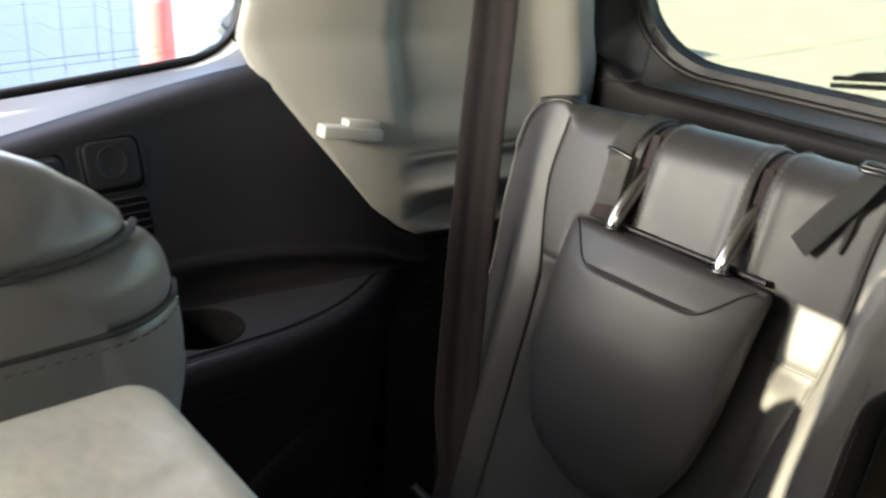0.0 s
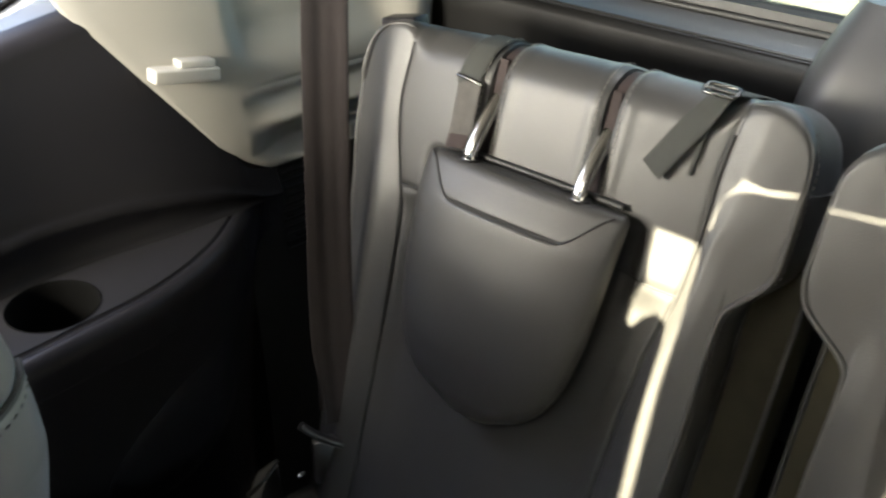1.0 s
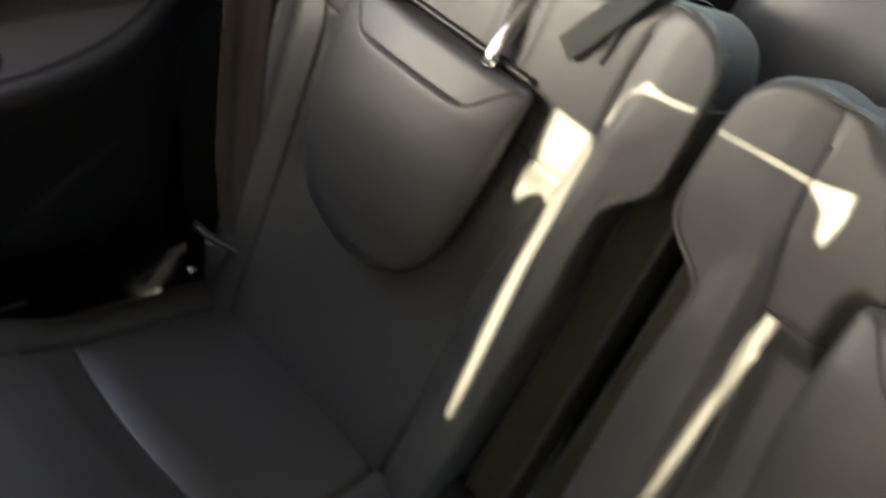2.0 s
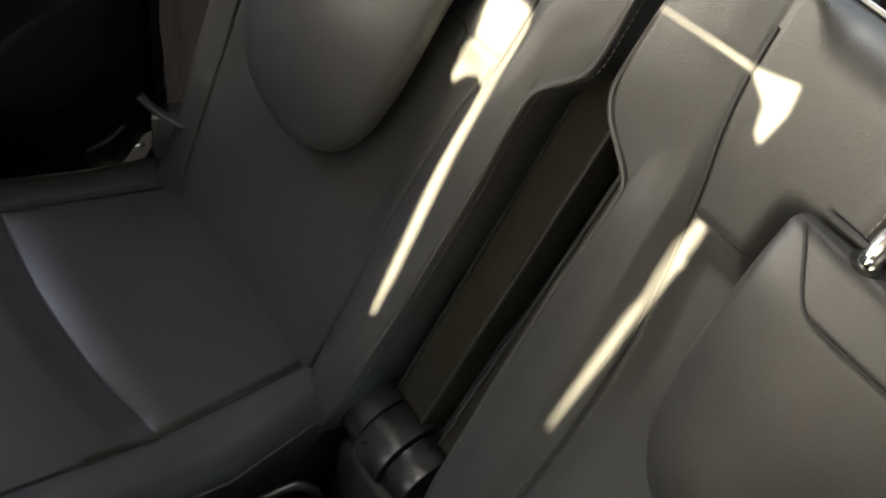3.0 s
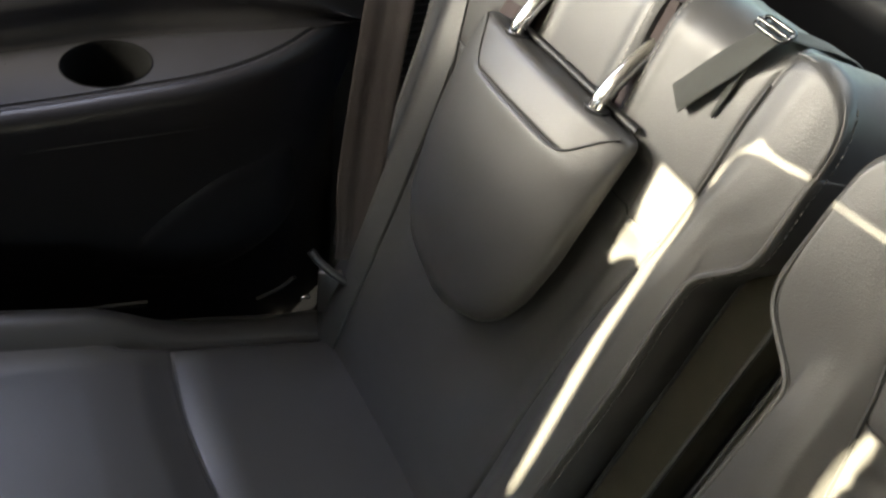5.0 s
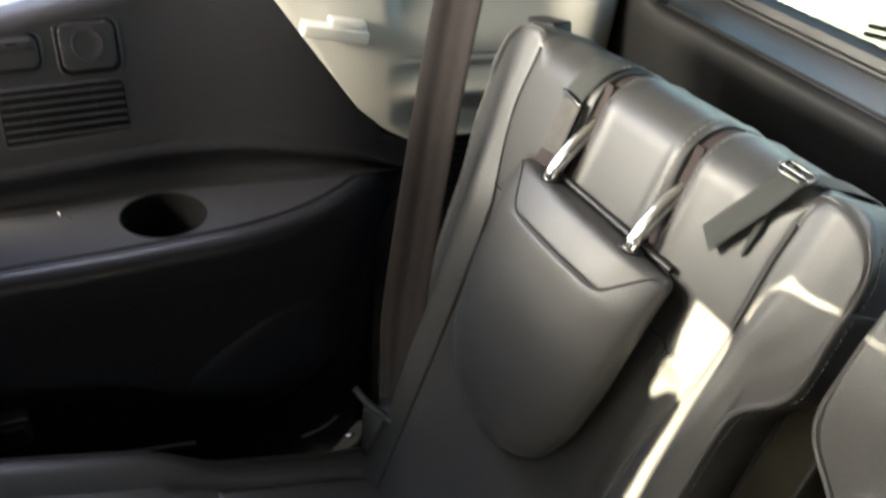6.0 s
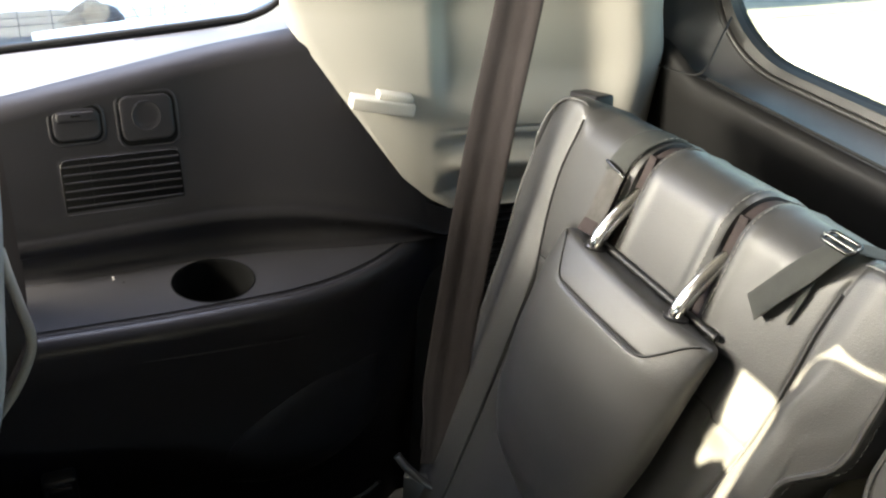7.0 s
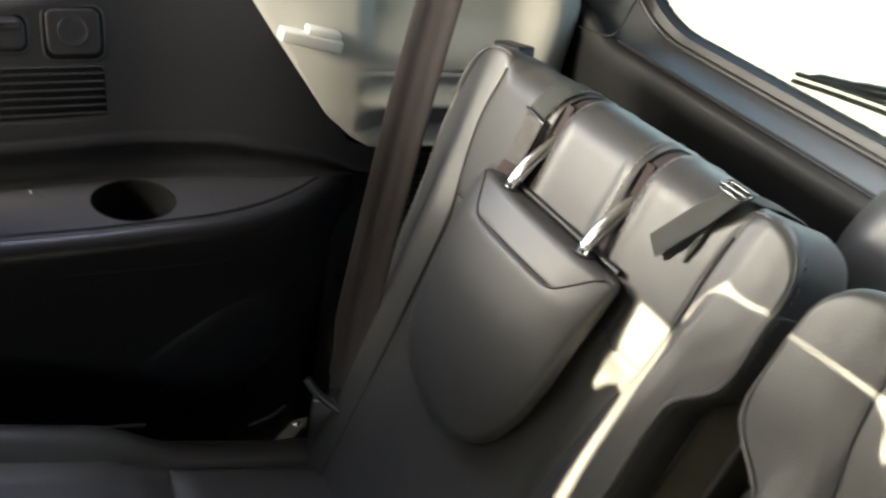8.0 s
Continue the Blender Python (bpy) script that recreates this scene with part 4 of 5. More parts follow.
# ---- straps on the backs ----
def top_strap(xc, u, m):
    """A cloth strap with a metal buckle, thrown forward over the top of a back."""
    s = empty("cargo_strap", "grey cloth strap with metal buckle over the seat back", "strap", "straps on the seats", at=on_back(m * u, V_TOP, 0, xc))
    at = lambda du, z, w: on_back(m * (u + du), v_of(z), w, xc)  # noqa: E731
    rim = []
    for a, b in rounded(0.030, 0.015, 0.004, 3):
        rim.append(on_back(m * (u + a), v_of(1.476) + b * 0.55, 0.001 - b * 0.7, xc))
    rim.append(rim[0])
    mesh_ob("buckle", *tube(rim, 0.0020, 8), BUCKLE, s, "dark metal slide buckle")
    mesh_ob("buckle_bar", *tube([on_back(m * (u - 0.017), v_of(1.476), 0.002, xc), on_back(m * (u + 0.017), v_of(1.476), 0.002, xc)], 0.0016, 8), BUCKLE, s)
    tail = smooth_line([at(0.002, 1.477, -0.002), at(-0.006, 1.456, 0.0055), at(-0.021, 1.432, 0.0065), at(-0.041, 1.397, 0.0075)], 16)
    mesh_ob("strap_tail", *ribbon(tail, 0.0270, 0.0020, (m, 0, 0.45)), STRAP, s)
    loose = smooth_line([at(-0.004, 1.446, 0.004), at(-0.004, 1.425, 0.0045), at(-0.006, 1.402, 0.003)], 8)
    mesh_ob("strap_end", *ribbon(loose, [0.007, 0.007, 0.007, 0.006, 0.006, 0.005, 0.004, 0.003], 0.0016, (m, 0, 0.2)), STRAP, s)
    top = V_TOP + 0.035 * (u - 0.15)
    over = smooth_line([at(0.004, 1.476, 0.0), on_back(m * (u + 0.006), top + 0.001, -0.022, xc), on_back(m * (u + 0.010), top + 0.002, -0.05, xc), on_back(m * (u + 0.014), top - 0.004, -0.085, xc), on_back(m * (u + 0.016), top - 0.03, -0.104, xc)], 24)
    mesh_ob("strap_band", *ribbon(over, 0.028, 0.002, (1, 0, 0)), STRAP, s)
    return s


top_strap(XC1, 0.165, 1)
# the middle seat's strap hangs down behind, its buckle standing on the top
hung = empty("cargo_strap", "grey cloth strap with steel buckle hung behind the seat back", "strap", "straps on the seats", at=on_back(-0.18, V_TOP, -0.05, XC2))
rim = [on_back(-0.181 + a, V_TOP + 0.0145 + b * 0.75, -0.045 - b * 0.65, XC2) for a, b in rounded(0.034, 0.026, 0.004, 3)]
mesh_ob("buckle", *tube(rim + rim[:1], 0.0026, 8), STEEL, hung, "brushed steel slide buckle")
mesh_ob("buckle_bar", *tube([on_back(-0.198, V_TOP + 0.013, -0.046, XC2), on_back(-0.164, V_TOP + 0.013, -0.046, XC2)], 0.0018, 8), STEEL, hung)
drop = smooth_line([on_back(-0.181, V_TOP + 0.020, -0.048, XC2), on_back(-0.180, V_TOP + 0.009, -0.060, XC2), on_back(-0.179, V_TOP + 0.002, -0.085, XC2), on_back(-0.178, V_TOP - 0.03, -0.106, XC2)], 18)
mesh_ob("strap_band", *ribbon(drop, 0.027, 0.002, (1, 0, 0)), STRAP, hung)
# strap beside the first rod
rod_strap = empty("rod_strap", "grey cloth strap beside the head restraint rod", "strap", "straps on the seats", at=on_back(-0.10, v_of(1.40), 0.01))
top = V_TOP + 0.035 * (-0.09 - 0.15)
band = smooth_line([on_back(-0.098, top - 0.05, 0.009), on_back(-0.097, top - 0.030, 0.006), on_back(-0.094, top - 0.008, -0.006), on_back(-0.092, top + 0.003, -0.03), on_back(-0.090, top + 0.002, -0.055), on_back(-0.088, top - 0.004, -0.085)], 24)
mesh_ob("strap_band", *ribbon(band, 0.030, 0.0022, (1, 0, 0)), STRAP, rod_strap)
line = smooth_line([on_back(-0.095, top - 0.046, 0.010), on_back(-0.093, v_of(1.405), 0.012), on_back(-0.090, v_of(1.380), 0.015), on_back(-0.087, v_of(1.359), 0.022)], 20)
mesh_ob("strap_tail", *ribbon(line, 0.032, 0.0022, (1, 0, 0.3)), STRAP_WORN, rod_strap, "worn grey strap end")
mesh_ob("strap_patch", *ribbon([p + Vector((0, -0.0016, 0.0006)) for p in line[-5:]], 0.027, 0.0014, (1, 0, 0.3)), MAUVE, rod_strap, "mauve patch sewn on the strap end")
mesh_ob("strap_buckle", *tube([on_back(-0.112, v_of(1.427), 0.012), on_back(-0.095, v_of(1.426), 0.014), on_back(-0.079, v_of(1.423), 0.011)], 0.0018, 8), BUCKLE, rod_strap)
tab = empty("release_tab", "black plastic seat release tab on the seat top", "tab", at=(-0.65, 0.93, 1.44))
box("tab_body", (-0.028, -0.012, -0.03), (0.028, 0.014, 0.010), PLASTIC, tab, "", 0.004, 3, Matrix.Translation((-0.650, 0.930, 1.441)) @ Matrix.Rotation(radians(-12), 4, "Y"))

# ---- between the seats: carpeted inner frames and hinge ----
for x0, x1, name in ((-0.185, -0.128, "brown carpeted seat side panel"), (-0.108, -0.062, "brown carpeted seat side panel in the gap")):
    side = empty("seat_side_panel", name, "panel", "panels between the seats", at=((x0 + x1) / 2, 0.78, 0.62))
    rows = []
    for z in np.linspace(0.62, 1.315, 30):
        y = BACK_Y + (z - BACK_Z) * 0.338
        k = 0.02 * step(z, 1.29, 1.315)
        rows.append([(x0, y + 0.075 + k, z), (x0 + 0.004, y + 0.068 + k, z), (x1 - 0.004, y + 0.062 + k, z), (x1, y + 0.068 + k, z), (x1, y + 0.11, z), (x0, y + 0.11, z)])
    mesh_ob("carpet_face", *grid(rows, True, True), OLIVE, side)
    for g in (1, 2):
        mesh_ob("edge_welt", *tube([r[g] for r in rows], 0.0028, 7), PLASTIC_DARK, side)
    box("top_cap", (x0 + 0.001, rows[-1][0][1] - 0.012, 1.312), (x1 - 0.001, rows[-1][0][1] + 0.028, 1.322), OLIVE, side, "", 0.004)
hinge = empty("folding_joint", "black round plastic folding joint between the seats", "joint", at=(-0.17, 0.70, 0.80))
def drum(x0, x1, r, y, z, mat, name):
    rr = []
    for x, k in ((x0, 0.0), (x0, r - 0.006), (x0 + 0.002, r - 0.001), (x0 + 0.006, r), (x1 - 0.006, r), (x1 - 0.002, r - 0.001), (x1, r - 0.006), (x1, 0.0)):
        rr.append([(x, y + max(k, 1e-4) * math.cos(2 * math.pi * j / 40), z + max(k, 1e-4) * math.sin(2 * math.pi * j / 40)) for j in range(40)])
    return mesh_ob(name, *grid(rr, True), mat, hinge)
drum(-0.212, -0.166, 0.042, 0.750, 0.862, PLASTIC, "hinge_cap")
drum(-0.166, -0.120, 0.047, 0.748, 0.858, PLASTIC_GLOSS, "hinge_drum")
drum(-0.120, -0.082, 0.042, 0.748, 0.858, PLASTIC_GLOSS, "hinge_drum")
box("hinge_bracket", (-0.19, 0.70, 0.60), (-0.09, 0.77, 0.84), PLASTIC_DARK, hinge, "", 0.01)
lever = empty("seat_lever", "black looped plastic release lever beside the cushion", "lever", at=(-0.165, 0.6, 0.85))
loop = smooth_line([(-0.172, 0.44, 0.858), (-0.168, 0.54, 0.858), (-0.165, 0.615, 0.857), (-0.155, 0.640, 0.848), (-0.150, 0.648, 0.825), (-0.150, 0.640, 0.79)], 30)
mesh_ob("lever_loop", *tube(loop, 0.006, 10), PLASTIC_GLOSS, lever)
box("lever_mount", (-0.178, 0.45, 0.62), (-0.145, 0.63, 0.80), PLASTIC_DARK, lever, "", 0.01)


# ---- tailgate ----
GY0, GZ0, GY1, GZ1 = 1.225, 1.452, 1.06, 1.95


def on_gate(x, b, d=0.0):
    """A place in the plane of the rear window: b metres up along it, d outwards."""
    n = math.hypot(GY1 - GY0, GZ1 - GZ0)
    dy, dz = (GY1 - GY0) / n, (GZ1 - GZ0) / n
    return (x, GY0 + dy * b + dz * d, GZ0 + dz * b - dy * d)


def window_outline(grow=0.0):
    pts, r = [], 0.11
    x0, x1, b0, b1 = -0.755 - grow, 0.505 + grow, 0.0 - grow, 0.45 + grow
    for cx, cb, a0 in ((x0 + r, b0 + r * 0.8, 180), (x1 - r, b0 + r * 0.8, 270), (x1 - r, b1 - r * 0.8, 0), (x0 + r, b1 - r * 0.8, 90)):
        for k in range(13):
            a = radians(a0 + 90 * k / 12)
            pts.append((cx + r * math.cos(a), cb + r * 0.8 * math.sin(a)))
    return pts


tailgate = empty("tailgate", "charcoal plastic tailgate trim round the rear window", "tailgate", kind="structure", at=(-0.125, 1.2, 0.62))
n = 52
rings = []
for grow, d in ((-0.004, 0.01), (-0.004, -0.008), (0.004, -0.014), (0.012, -0.010), (0.016, -0.012)):
    rings.append([on_gate(a, b, d) for a, b in window_outline(grow)])
mesh_ob("window_gasket", *grid(rings, True), RUBBER, tailgate, "black rubber window gasket")
bead = [on_gate(a, b, -0.0135) for a, b in window_outline(0.0105)]
mesh_ob("gasket_bead", *tube(bead + bead[:2], 0.0050, 10, False), RUBBER, tailgate)
# the trim runs from the gasket to the outer frame
rings = [[on_gate(a, b, -0.010) for a, b in window_outline(0.014)]]
for q in (0.08, 0.3, 0.6, 0.85, 1.0):
    ring = []
    for (a, b) in window_outline(0.014):
        x, y, z = on_gate(a, b, -0.010)
        inner = Vector((x, y, z))
        cx, cb = -0.125, 0.225
        oa, ob_ = a + (0.055 if a > cx else -0.055) * min(1, abs(a - cx) / 0.5), b + (0.06 if b > cb else 0)
        outer = Vector(on_gate(oa, ob_, -0.01))
        if b < cb:
            k = (1 - step(b, 0.0, 0.22))
            outer = outer.lerp(Vector((oa, 1.135, 1.431)), k)
            outer.y = min(outer.y, on_gate(oa, max(0, b), -0.03)[1])
        p = inner.lerp(outer, q)
        p.z -= 0.004 * math.sin(math.pi * q) * (1 if b < 0.05 else 0.2)
        ring.append(p)
    rings.append(ring)
mesh_ob("window_surround", *grid(rings, True), TAILGATE, tailgate)
rows = []
for x in np.linspace(-0.84, 0.60, 80):
    k = 0.06 * (1 - step(x, -0.80, -0.70)) * 0.5
    prof = [(1.150, 1.4305), (1.138, 1.430 + k), (1.130, 1.426 + k), (1.126, 1.418 + k), (1.128, 1.395), (1.134, 1.33), (1.14, 1.2), (1.145, 1.0), (1.16, 0.61)]
    rows.append([(x, y, z) for y, z in prof])
mesh_ob("lower_trim", *grid(rows), TRIM_SHADED, tailgate, "dark brown lower tailgate trim")
# black tube drawn for the shadow line below the window surround
mesh_ob("trim_shadow_line", *tube([(x, 1.1405, 1.4325) for x in np.linspace(-0.70, 0.52, 40)], 0.0022, 6), RUBBER, tailgate)
mesh_ob("trim_seam", *tube(smooth_line([(-0.79, 1.118, 1.428), (-0.74, 1.122, 1.431), (-0.70, 1.128, 1.442), (-0.715, 1.16, 1.475), (-0.735, 1.19, 1.50)], 20), 0.0015, 6), RUBBER, tailgate)
# latch housing in the middle
rr = []
for k in range(20):
    q = k / 19
    w = 0.135 - 0.02 * q - 0.03 * max(0, (q - 0.8) / 0.2) ** 2
    z = 1.0 + 0.515 * q
    d = 0.07 + 0.02 * math.sin(math.pi * q)
    d *= 1 - 0.55 * max(0, (q - 0.75) / 0.25) ** 2
    rr.append([(-0.125 + a, 1.16 - max(-0.05, b) - 0.03, z) for a, b in rounded(2 * w, 2 * d, min(0.045, d * 0.9), 8)])
mesh_ob("latch_housing", *grid(rr, True, True), BEAD, tailgate, "rounded charcoal latch housing")
pane = prism("rear_window", window_outline(-0.002), [], lambda a, b, d: on_gate(a, b, 0.002 + d), 0.004, GLASS_TINTED, "lightly tinted rear window glass of the tailgate", "window")
pane.visible_shadow = False
pane = prism("quarter_window", Q_WIN, [], lambda a, b, d: (-0.982 - d, a, b), 0.004, GLASS, "clear rear quarter window glass", "window")
pane.visible_shadow = False
WIRES = [(0.26, 1.470, 0.60, 1.479), (0.26, 1.480, 0.60, 1.487)]
WIRES += [(y, low, y + 0.003, 1.60) for y, low in ((0.342, 1.455), (0.379, 1.456), (0.416, 1.458), (0.454, 1.460), (0.493, 1.474), (0.510, 1.462), (0.535, 1.476), (0.572, 1.478))]
for y0, z0, y1, z1 in WIRES:
    mesh_ob("antenna_wire", *tube([(-0.9812, y0, z0), (-0.9812, (y0 + y1) / 2, (z0 + z1) / 2), (-0.9812, y1, z1)], 0.00032, 5), BEAD, pane)
prism("wall_north", [(-1.0, 0.6), (0.78, 0.6), (0.78, 1.30), (-1.0, 1.30)], [], lambda a, b, d: (a, 1.24 + d, b), 0.04, PLASTIC_DARK, "dark outer skin of the tailgate", "wall")
prism("wall_north_frame", [(-1.0, -0.16), (0.78, -0.16), (0.78, 0.53), (-1.0, 0.53)], [window_outline(0.02)], lambda a, b, d: on_gate(a, b, 0.01 + d), 0.02, PLASTIC, "dark outer frame of the rear window", "wall")
# seal round the quarter window
ring = [(-0.972, a, b) for a, b in Q_WIN] + [(-0.972, *Q_WIN[0])]
tagged(mesh_ob("window_seal", *tube(smooth_line(ring, 160), 0.0037, 8), RUBBER), "black rubber seal round the quarter window", "seal", kind="structure")
# wiper
wiper = empty("rear_wiper", "black rear wiper lying on the outside of the glass", "wiper", at=on_gate(-0.2, 0.05, 0.03))
for lift in (0.0, 0.011):
    mesh_ob("wiper_blade", *tube([on_gate(-0.487 + 0.06 * k, 0.003 + lift * 0.7 + 0.0105 * k - 0.0007 * k * k, 0.020 + lift * 0.5) for k in range(11)], 0.0032, 8), RUBBER, wiper)
mesh_ob("wiper_arm", *tube(smooth_line([on_gate(-0.47, 0.013, 0.030), on_gate(-0.40, 0.026, 0.036), on_gate(-0.30, 0.046, 0.042), on_gate(-0.15, 0.066, 0.044), on_gate(0.0, 0.045, 0.036), on_gate(0.06, 0.01, 0.025)], 24), [0.002] + [0.006] * 4 + [0.008] * 19, 8), PLASTIC_GLOSS, wiper)


# ---- the second-row seat, whose shoulder comes into view ----
row2 = empty("second_row_seat", "dark grey leather second-row seat back and headrest", "car seat", at=(-0.5, 0.05, 0.62))


def pad(name, lo, hi, r, mat, parent, label="", n=7):
    """A padded block with well rounded edges."""
    rows, c = [], [(a + b) / 2 for a, b in zip(lo, hi)]
    h = hi[2] - lo[2]
    zs = [(r * (1 - math.cos(radians(a))), r * (1 - math.sin(radians(a)))) for a in np.linspace(4, 90, n)]
    prof = [(d, i) for d, i in zs] + [(h * q, 0) for q in (0.2, 0.4, 0.6, 0.8) if r < h * q < h - r] + [(h - d, i) for d, i in zs[::-1]]
    for d, ins in prof:
        ring = rounded(hi[0] - lo[0] - 2 * ins, hi[1] - lo[1] - 2 * ins, max(0.004, r * 1.1 - ins), n)
        rows.append([(c[0] + a, c[1] + b, lo[2] + d) for a, b in ring])
    return mesh_ob(name, *grid(rows, True, True), mat, parent, label)


SHOULDER = smooth_line([(0, -0.08, 1.582), (0, 0.08, 1.597), (0, 0.16, 1.594), (0, 0.228, 1.579), (0, 0.256, 1.562), (0, 0.271, 1.549), (0, 0.286, 1.533), (0, 0.299, 1.505), (0, 0.303, 1.467), (0, 0.298, 1.430), (0, 0.262, 1.28), (0, 0.20, 0.88)], 110)
INNER_X, ROUND = -0.270, 0.050


def shoulder_normal(k):
    d = SHOULDER[min(k + 1, 109)] - SHOULDER[max(k - 1, 0)]
    return Vector((0, -d.z, d.y)).normalized() * -1


def shoulder_dent(z):
    """Creases of the cover: a soft fold and a sewn seam below it."""
    return 0.006 * math.exp(-(((z - 1.537) / 0.0045) ** 2)) + 0.004 * math.exp(-(((z - 1.500) / 0.0030) ** 2)) - 0.003 * math.exp(-(((z - 1.519) / 0.009) ** 2))


rows = []
for x, inset in [(-0.82, 0.0), (-0.6, 0.0)] + [(INNER_X - ROUND + ROUND * math.sin(radians(g)), ROUND * (1 - math.cos(radians(g)))) for g in np.linspace(0, 84, 30)]:
    row = []
    for k, p in enumerate(SHOULDER):
        n = shoulder_normal(k)
        q = p + n * inset
        q.x = x
        dent = shoulder_dent(q.z)
        side = (inset / ROUND) if inset else 0
        q -= -n * dent * 0.7 * (1 - side)
        q.x -= dent * side
        q.z -= 0.25 * max(0, -0.315 - x) * step(q.z, 1.3, 1.5) if x > -0.5 else 0.05 * step(q.z, 1.3, 1.5)
        row.append(q)
    low = [Vector((x, -0.10 + inset * 0.4, 0.88)), Vector((x, -0.12 + inset * 0.4, 1.2)), Vector((x, -0.11 + inset * 0.4, 1.5 - inset * 0.3))]
    rows.append(low + row)
r2 = mesh_ob("backrest", *grid(rows, True, True), LEATHER_LIT, row2)


def shoulder_line(z, lift):
    """Along the inner side at one height, then round the rear of the shoulder."""
    pts, rear = [], min(SHOULDER[40:], key=lambda p: abs(p.z - z))
    for y in np.linspace(0.10, rear.y - 0.0008, 40):
        near = min((Vector((0, y, z)) - p).length for p in SHOULDER)
        d = min(near, ROUND)
        pts.append(Vector((INNER_X - ROUND + math.sqrt(max(0, ROUND**2 - (ROUND - d) ** 2)) + lift, y, z)))
    return pts


# dark tube painting the shade of the soft fold
mesh_ob("seam", *tube(shoulder_line(1.537, -0.0006), 0.0022, 6), SEAM, r2)
mesh_ob("seam", *tube(shoulder_line(1.500, -0.0002), 0.0020, 6), SEAM, r2)
mesh_ob("stitching", *stitches(shoulder_line(1.493, 0.0004), 0.0035, 0.004, 0.0006), LEATHER_BOLSTER, r2)
pad("head_restraint", (-0.62, 0.07, 1.560), (-0.378, 0.250, 1.80), 0.034, LEATHER, row2)
for x in (-0.56, -0.45):
    mesh_ob("rod", *tube([(x, 0.15, 1.48), (x, 0.15, 1.60)], 0.006, 10), CHROME, row2)
box("seat_frame", (-0.80, -0.08, 0.60), (-0.30, 0.22, 0.90), PLASTIC_DARK, row2, "", 0.02)
# seat out of view, added to keep low light off the third row
row2b = empty("second_row_seat", "unseen dark grey leather second-row seat added to block low light", "car seat", at=(0.35, -0.1, 0.62))
pad("backrest", (0.03, -0.28, 0.85), (0.64, -0.02, 1.52), 0.05, LEATHER, row2b)
box("seat_frame", (0.08, -0.26, 0.60), (0.60, -0.05, 0.90), PLASTIC_DARK, row2b, "", 0.02)
arm = empty("centre_armrest", "pale worn leather centre armrest of the second row", "armrest", at=(-0.17, 0.05, 0.62))
pad("armrest_pad", (-0.233, -0.20, 1.40), (-0.095, 0.258, 1.502), 0.018, ARMREST, arm)
box("armrest_base", (-0.215, -0.15, 0.60), (-0.115, 0.20, 1.41), PLASTIC_DARK, arm, "", 0.02)


# ---- outside ----
g = 60
tagged(mesh_ob("ground", [(-g, -g, -0.02), (g, -g, -0.02), (g, g, -0.02), (-g, g, -0.02)], [(0, 1, 2, 3)], EARTH, smooth=False), "brown earth ground reaching the horizon", "ground", kind="structure")
pavement = empty("pavement", "pale concrete paving slabs behind the vehicle", "pavement", kind="structure", at=(0, 3, 0))
bm = bmesh.new()
bmesh.ops.create_cube(bm, size=1)
bmesh.ops.scale(bm, vec=(1.488, 1.488, 0.06), verts=bm.verts)
bmesh.ops.bevel(bm, geom=bm.edges[:], offset=0.008, segments=1, affect="EDGES")
slab = bpy.data.meshes.new("slab")
bm.to_mesh(slab)
bm.free()
slab.materials.append(CONCRETE)
for i in range(-9, 9):
    for j in range(-3, 11):
        if i < -5 and -3 <= j < 0 or -9 <= i <= -3 and 0 <= j <= 3:
            continue
        ob = new("paving_slab", slab)
        ob.location = (i * 1.5, j * 1.5, -0.03 + 0.002 * ((i * 7 + j * 3) % 3))
        ob.rotation_euler.z = math.pi / 2 * ((i + j) % 4)
        ob.parent, ob.matrix_parent_inverse = pavement, Matrix.Translation((0, 3, 0)).inverted()


# a planted bed with a rock and a pale kerb, seen through the quarter window
bed = empty("planting_bed", "brown mulch bed set into the paving", "planting bed", kind="structure", at=(-5.6, -0.3, 0))
rows = []
for i in range(40):
    x = -6.55 + 1.9 * i / 39
    rows.append([(x, -1.6 + (2.35 + 0.12 * noise.noise((x * 3, 0, 7))) * j / 39, 0.03 * min(1, (39 - j) / 2, j / 2, i / 2, (39 - i) / 2) + 0.012 * noise.noise((x * 9, j * 0.6, 1))) for j in range(40)])
mesh_ob("mulch", *grid(rows), EARTH, bed)
rock = empty("garden_rock", "low brown speckled rock beside the mulch bed", "rock", at=(-6.18, 0.78, 0.0))
rows = []
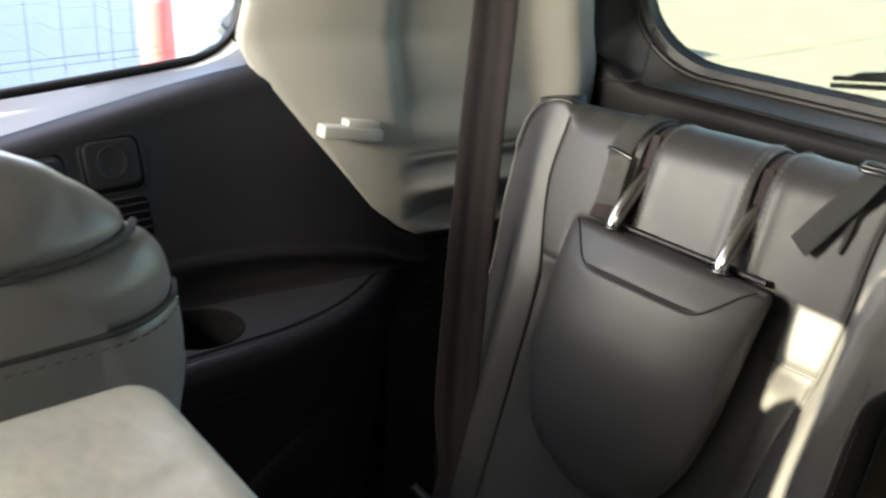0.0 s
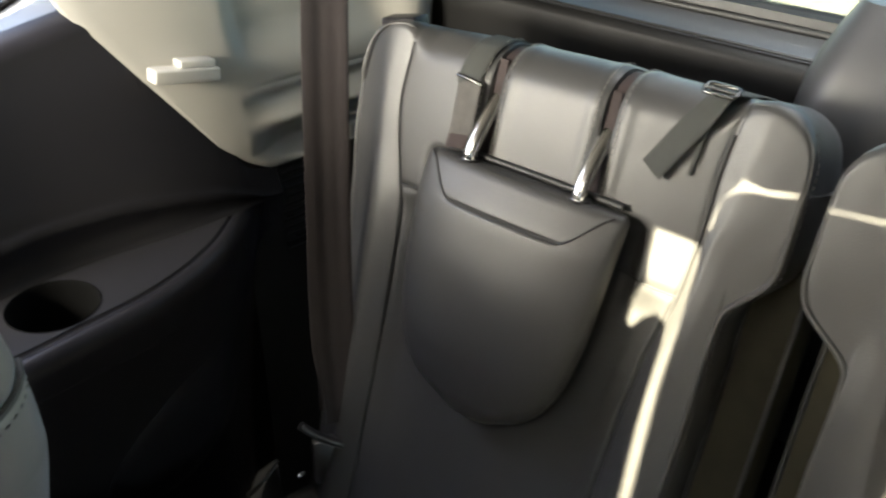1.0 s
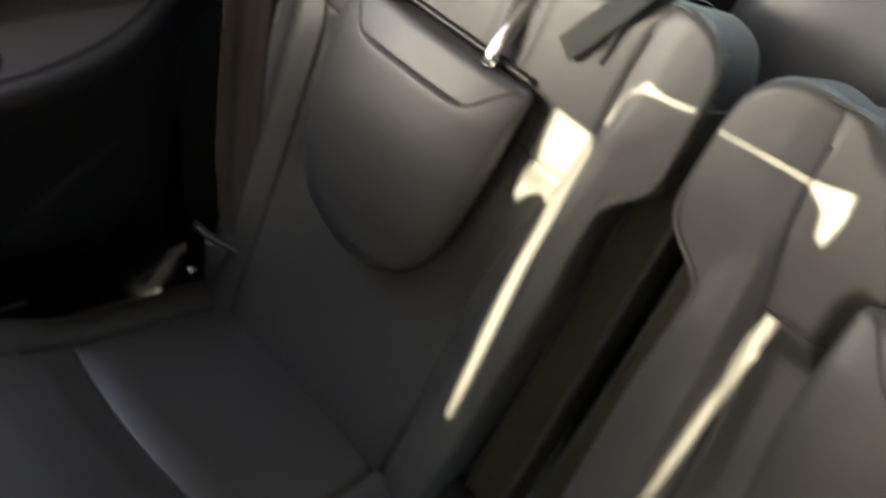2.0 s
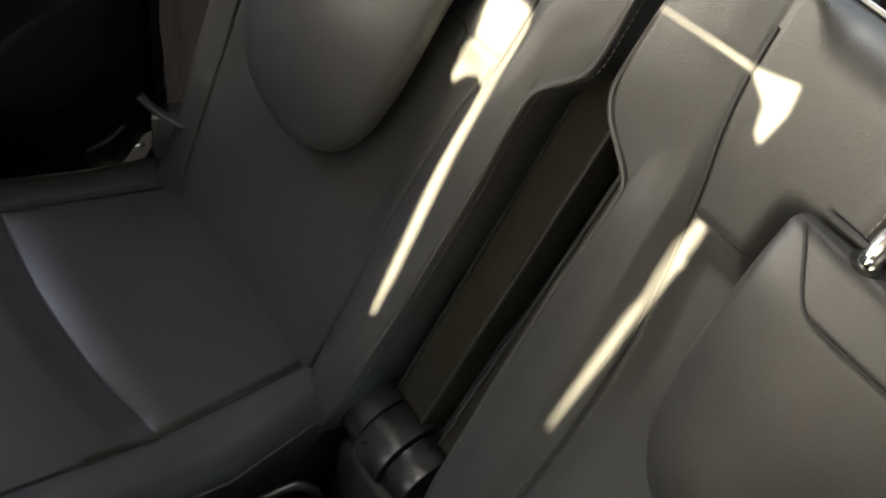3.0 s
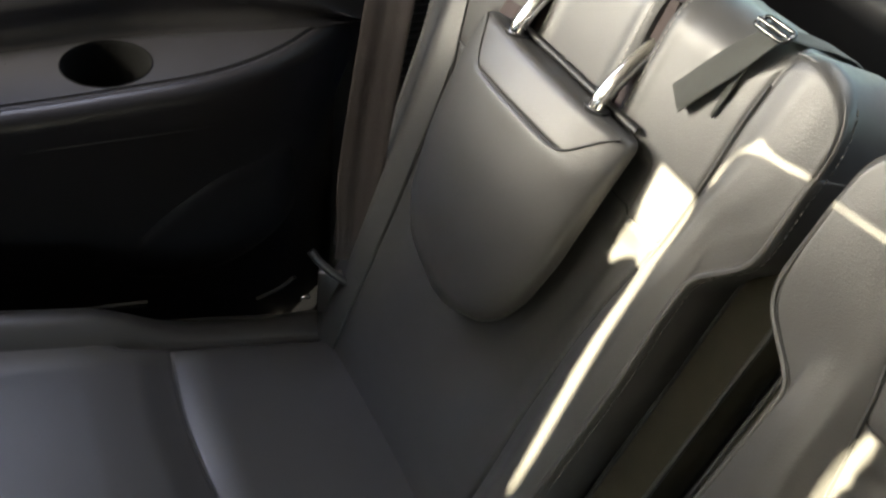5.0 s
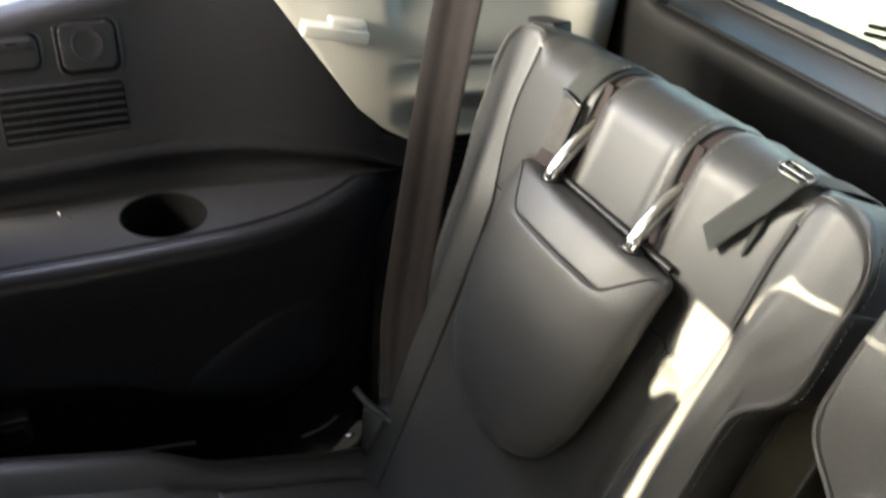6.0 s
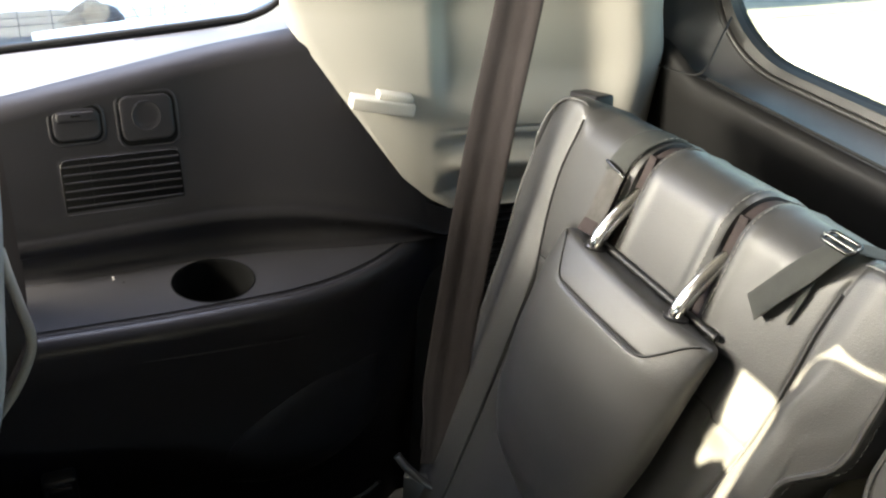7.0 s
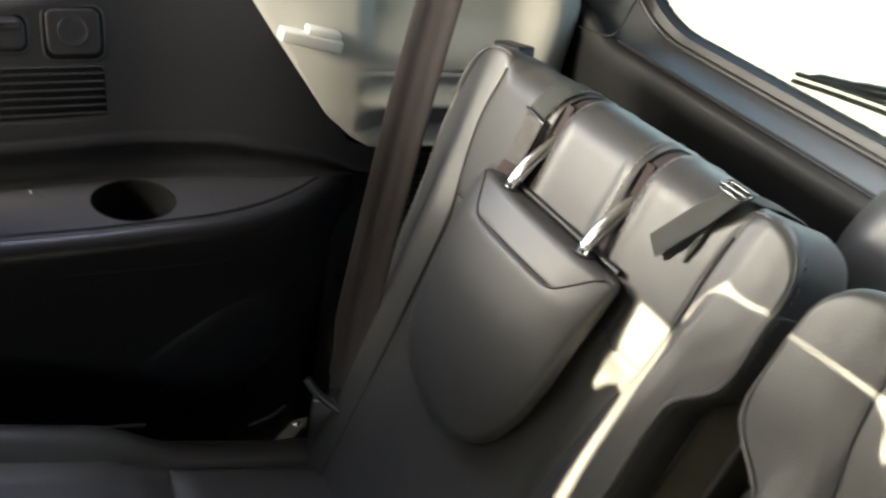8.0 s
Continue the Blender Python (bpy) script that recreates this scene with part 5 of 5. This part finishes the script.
for i in range(22):
    a = math.pi * i / 21
    rows.append([])
    for j in range(36):
        c = 2 * math.pi * j / 36
        p = Vector((math.sin(a) * math.cos(c), math.sin(a) * math.sin(c), math.cos(a)))
        k = 1 + 0.16 * noise.noise(p * 1.7) + 0.06 * noise.noise(p * 6)
        rows[-1].append((-6.18 + 0.18 * p.x * k, 0.80 + (0.20 if p.y > 0 else 0.36) * p.y * k, -0.03 + 0.19 * p.z * k * (1 if p.y > 0 else (1 + p.y) ** 1.25 if p.y > -1 else 0)))
mesh_ob("stone", *grid(rows, True), ROCK, rock)
tagged(box("edging_plank", (-0.06, -0.335, 0.0), (0.06, 0.335, 0.06), WHITE, bevel=0.012, m=Matrix.Translation((-5.82, 0.75, 0.02)) @ Matrix.Rotation(radians(15), 4, "Z")), "white painted edging plank beside the mulch bed", "plank")
bin_ = empty("red_bollard", "red painted post with a white cap", "bollard", at=(-5.2, 2.22, 0))
rr = [[(-5.2 + r * math.cos(2 * math.pi * k / 24), 2.22 + r * math.sin(2 * math.pi * k / 24), z) for k in range(24)] for r, z in ((0.10, 0.0), (0.10, 0.9), (0.09, 0.93), (0.05, 0.95), (0.001, 0.955))]
mesh_ob("post", *grid(rr, True), RED, bin_)
rr = [[(-5.2 + r * math.cos(2 * math.pi * k / 24), 2.22 + r * math.sin(2 * math.pi * k / 24), z) for k in range(24)] for r, z in ((0.13, 0.0), (0.13, 0.04), (0.11, 0.05))]
mesh_ob("base", *grid(rr, True), WHITE, bin_)

paver = slab.copy()
paver.materials.clear()
paver.materials.append(PAVER)
paver.transform(Matrix.Diagonal((0.3096, 0.3096, 1.0, 1)))
for i in range(-9, 13):
    for j in range(13):
        ob = new("paver", paver)
        ob.location = (-9.519 + 0.4615 * i, -0.519 + 0.4615 * j, -0.03 + 0.0015 * ((i * 5 + j * 3) % 4))
        ob.parent, ob.matrix_parent_inverse = pavement, Matrix.Translation((0, 3, 0)).inverted()
# unseen tall block, added only to cast shade on the paving
tagged(box("shade_block_tall", (-17.0, -9.0, 0.0), (-6.5, -4.52, 10.5), WHITE, bevel=0.02), "plain pale tall block, unseen, added to shade the paving", "wall", kind="structure")
# white slab added where the ground beside the red post is sunlit
tagged(box("sunlit_slab", (-7.1, 2.86, -0.02), (-6.9, 6.2, 1.35), WHITE, bevel=0.012), "low white slab standing in for sunlit ground beside the red post", "garden wall")
# lower block beside it, likewise unseen and added for its shadow
tagged(box("shade_block", (-6.48, -9.0, 0.0), (-2.6, -4.5, 6.0), WHITE, bevel=0.02), "plain pale block, unseen, added to shade the paving", "wall", kind="structure")
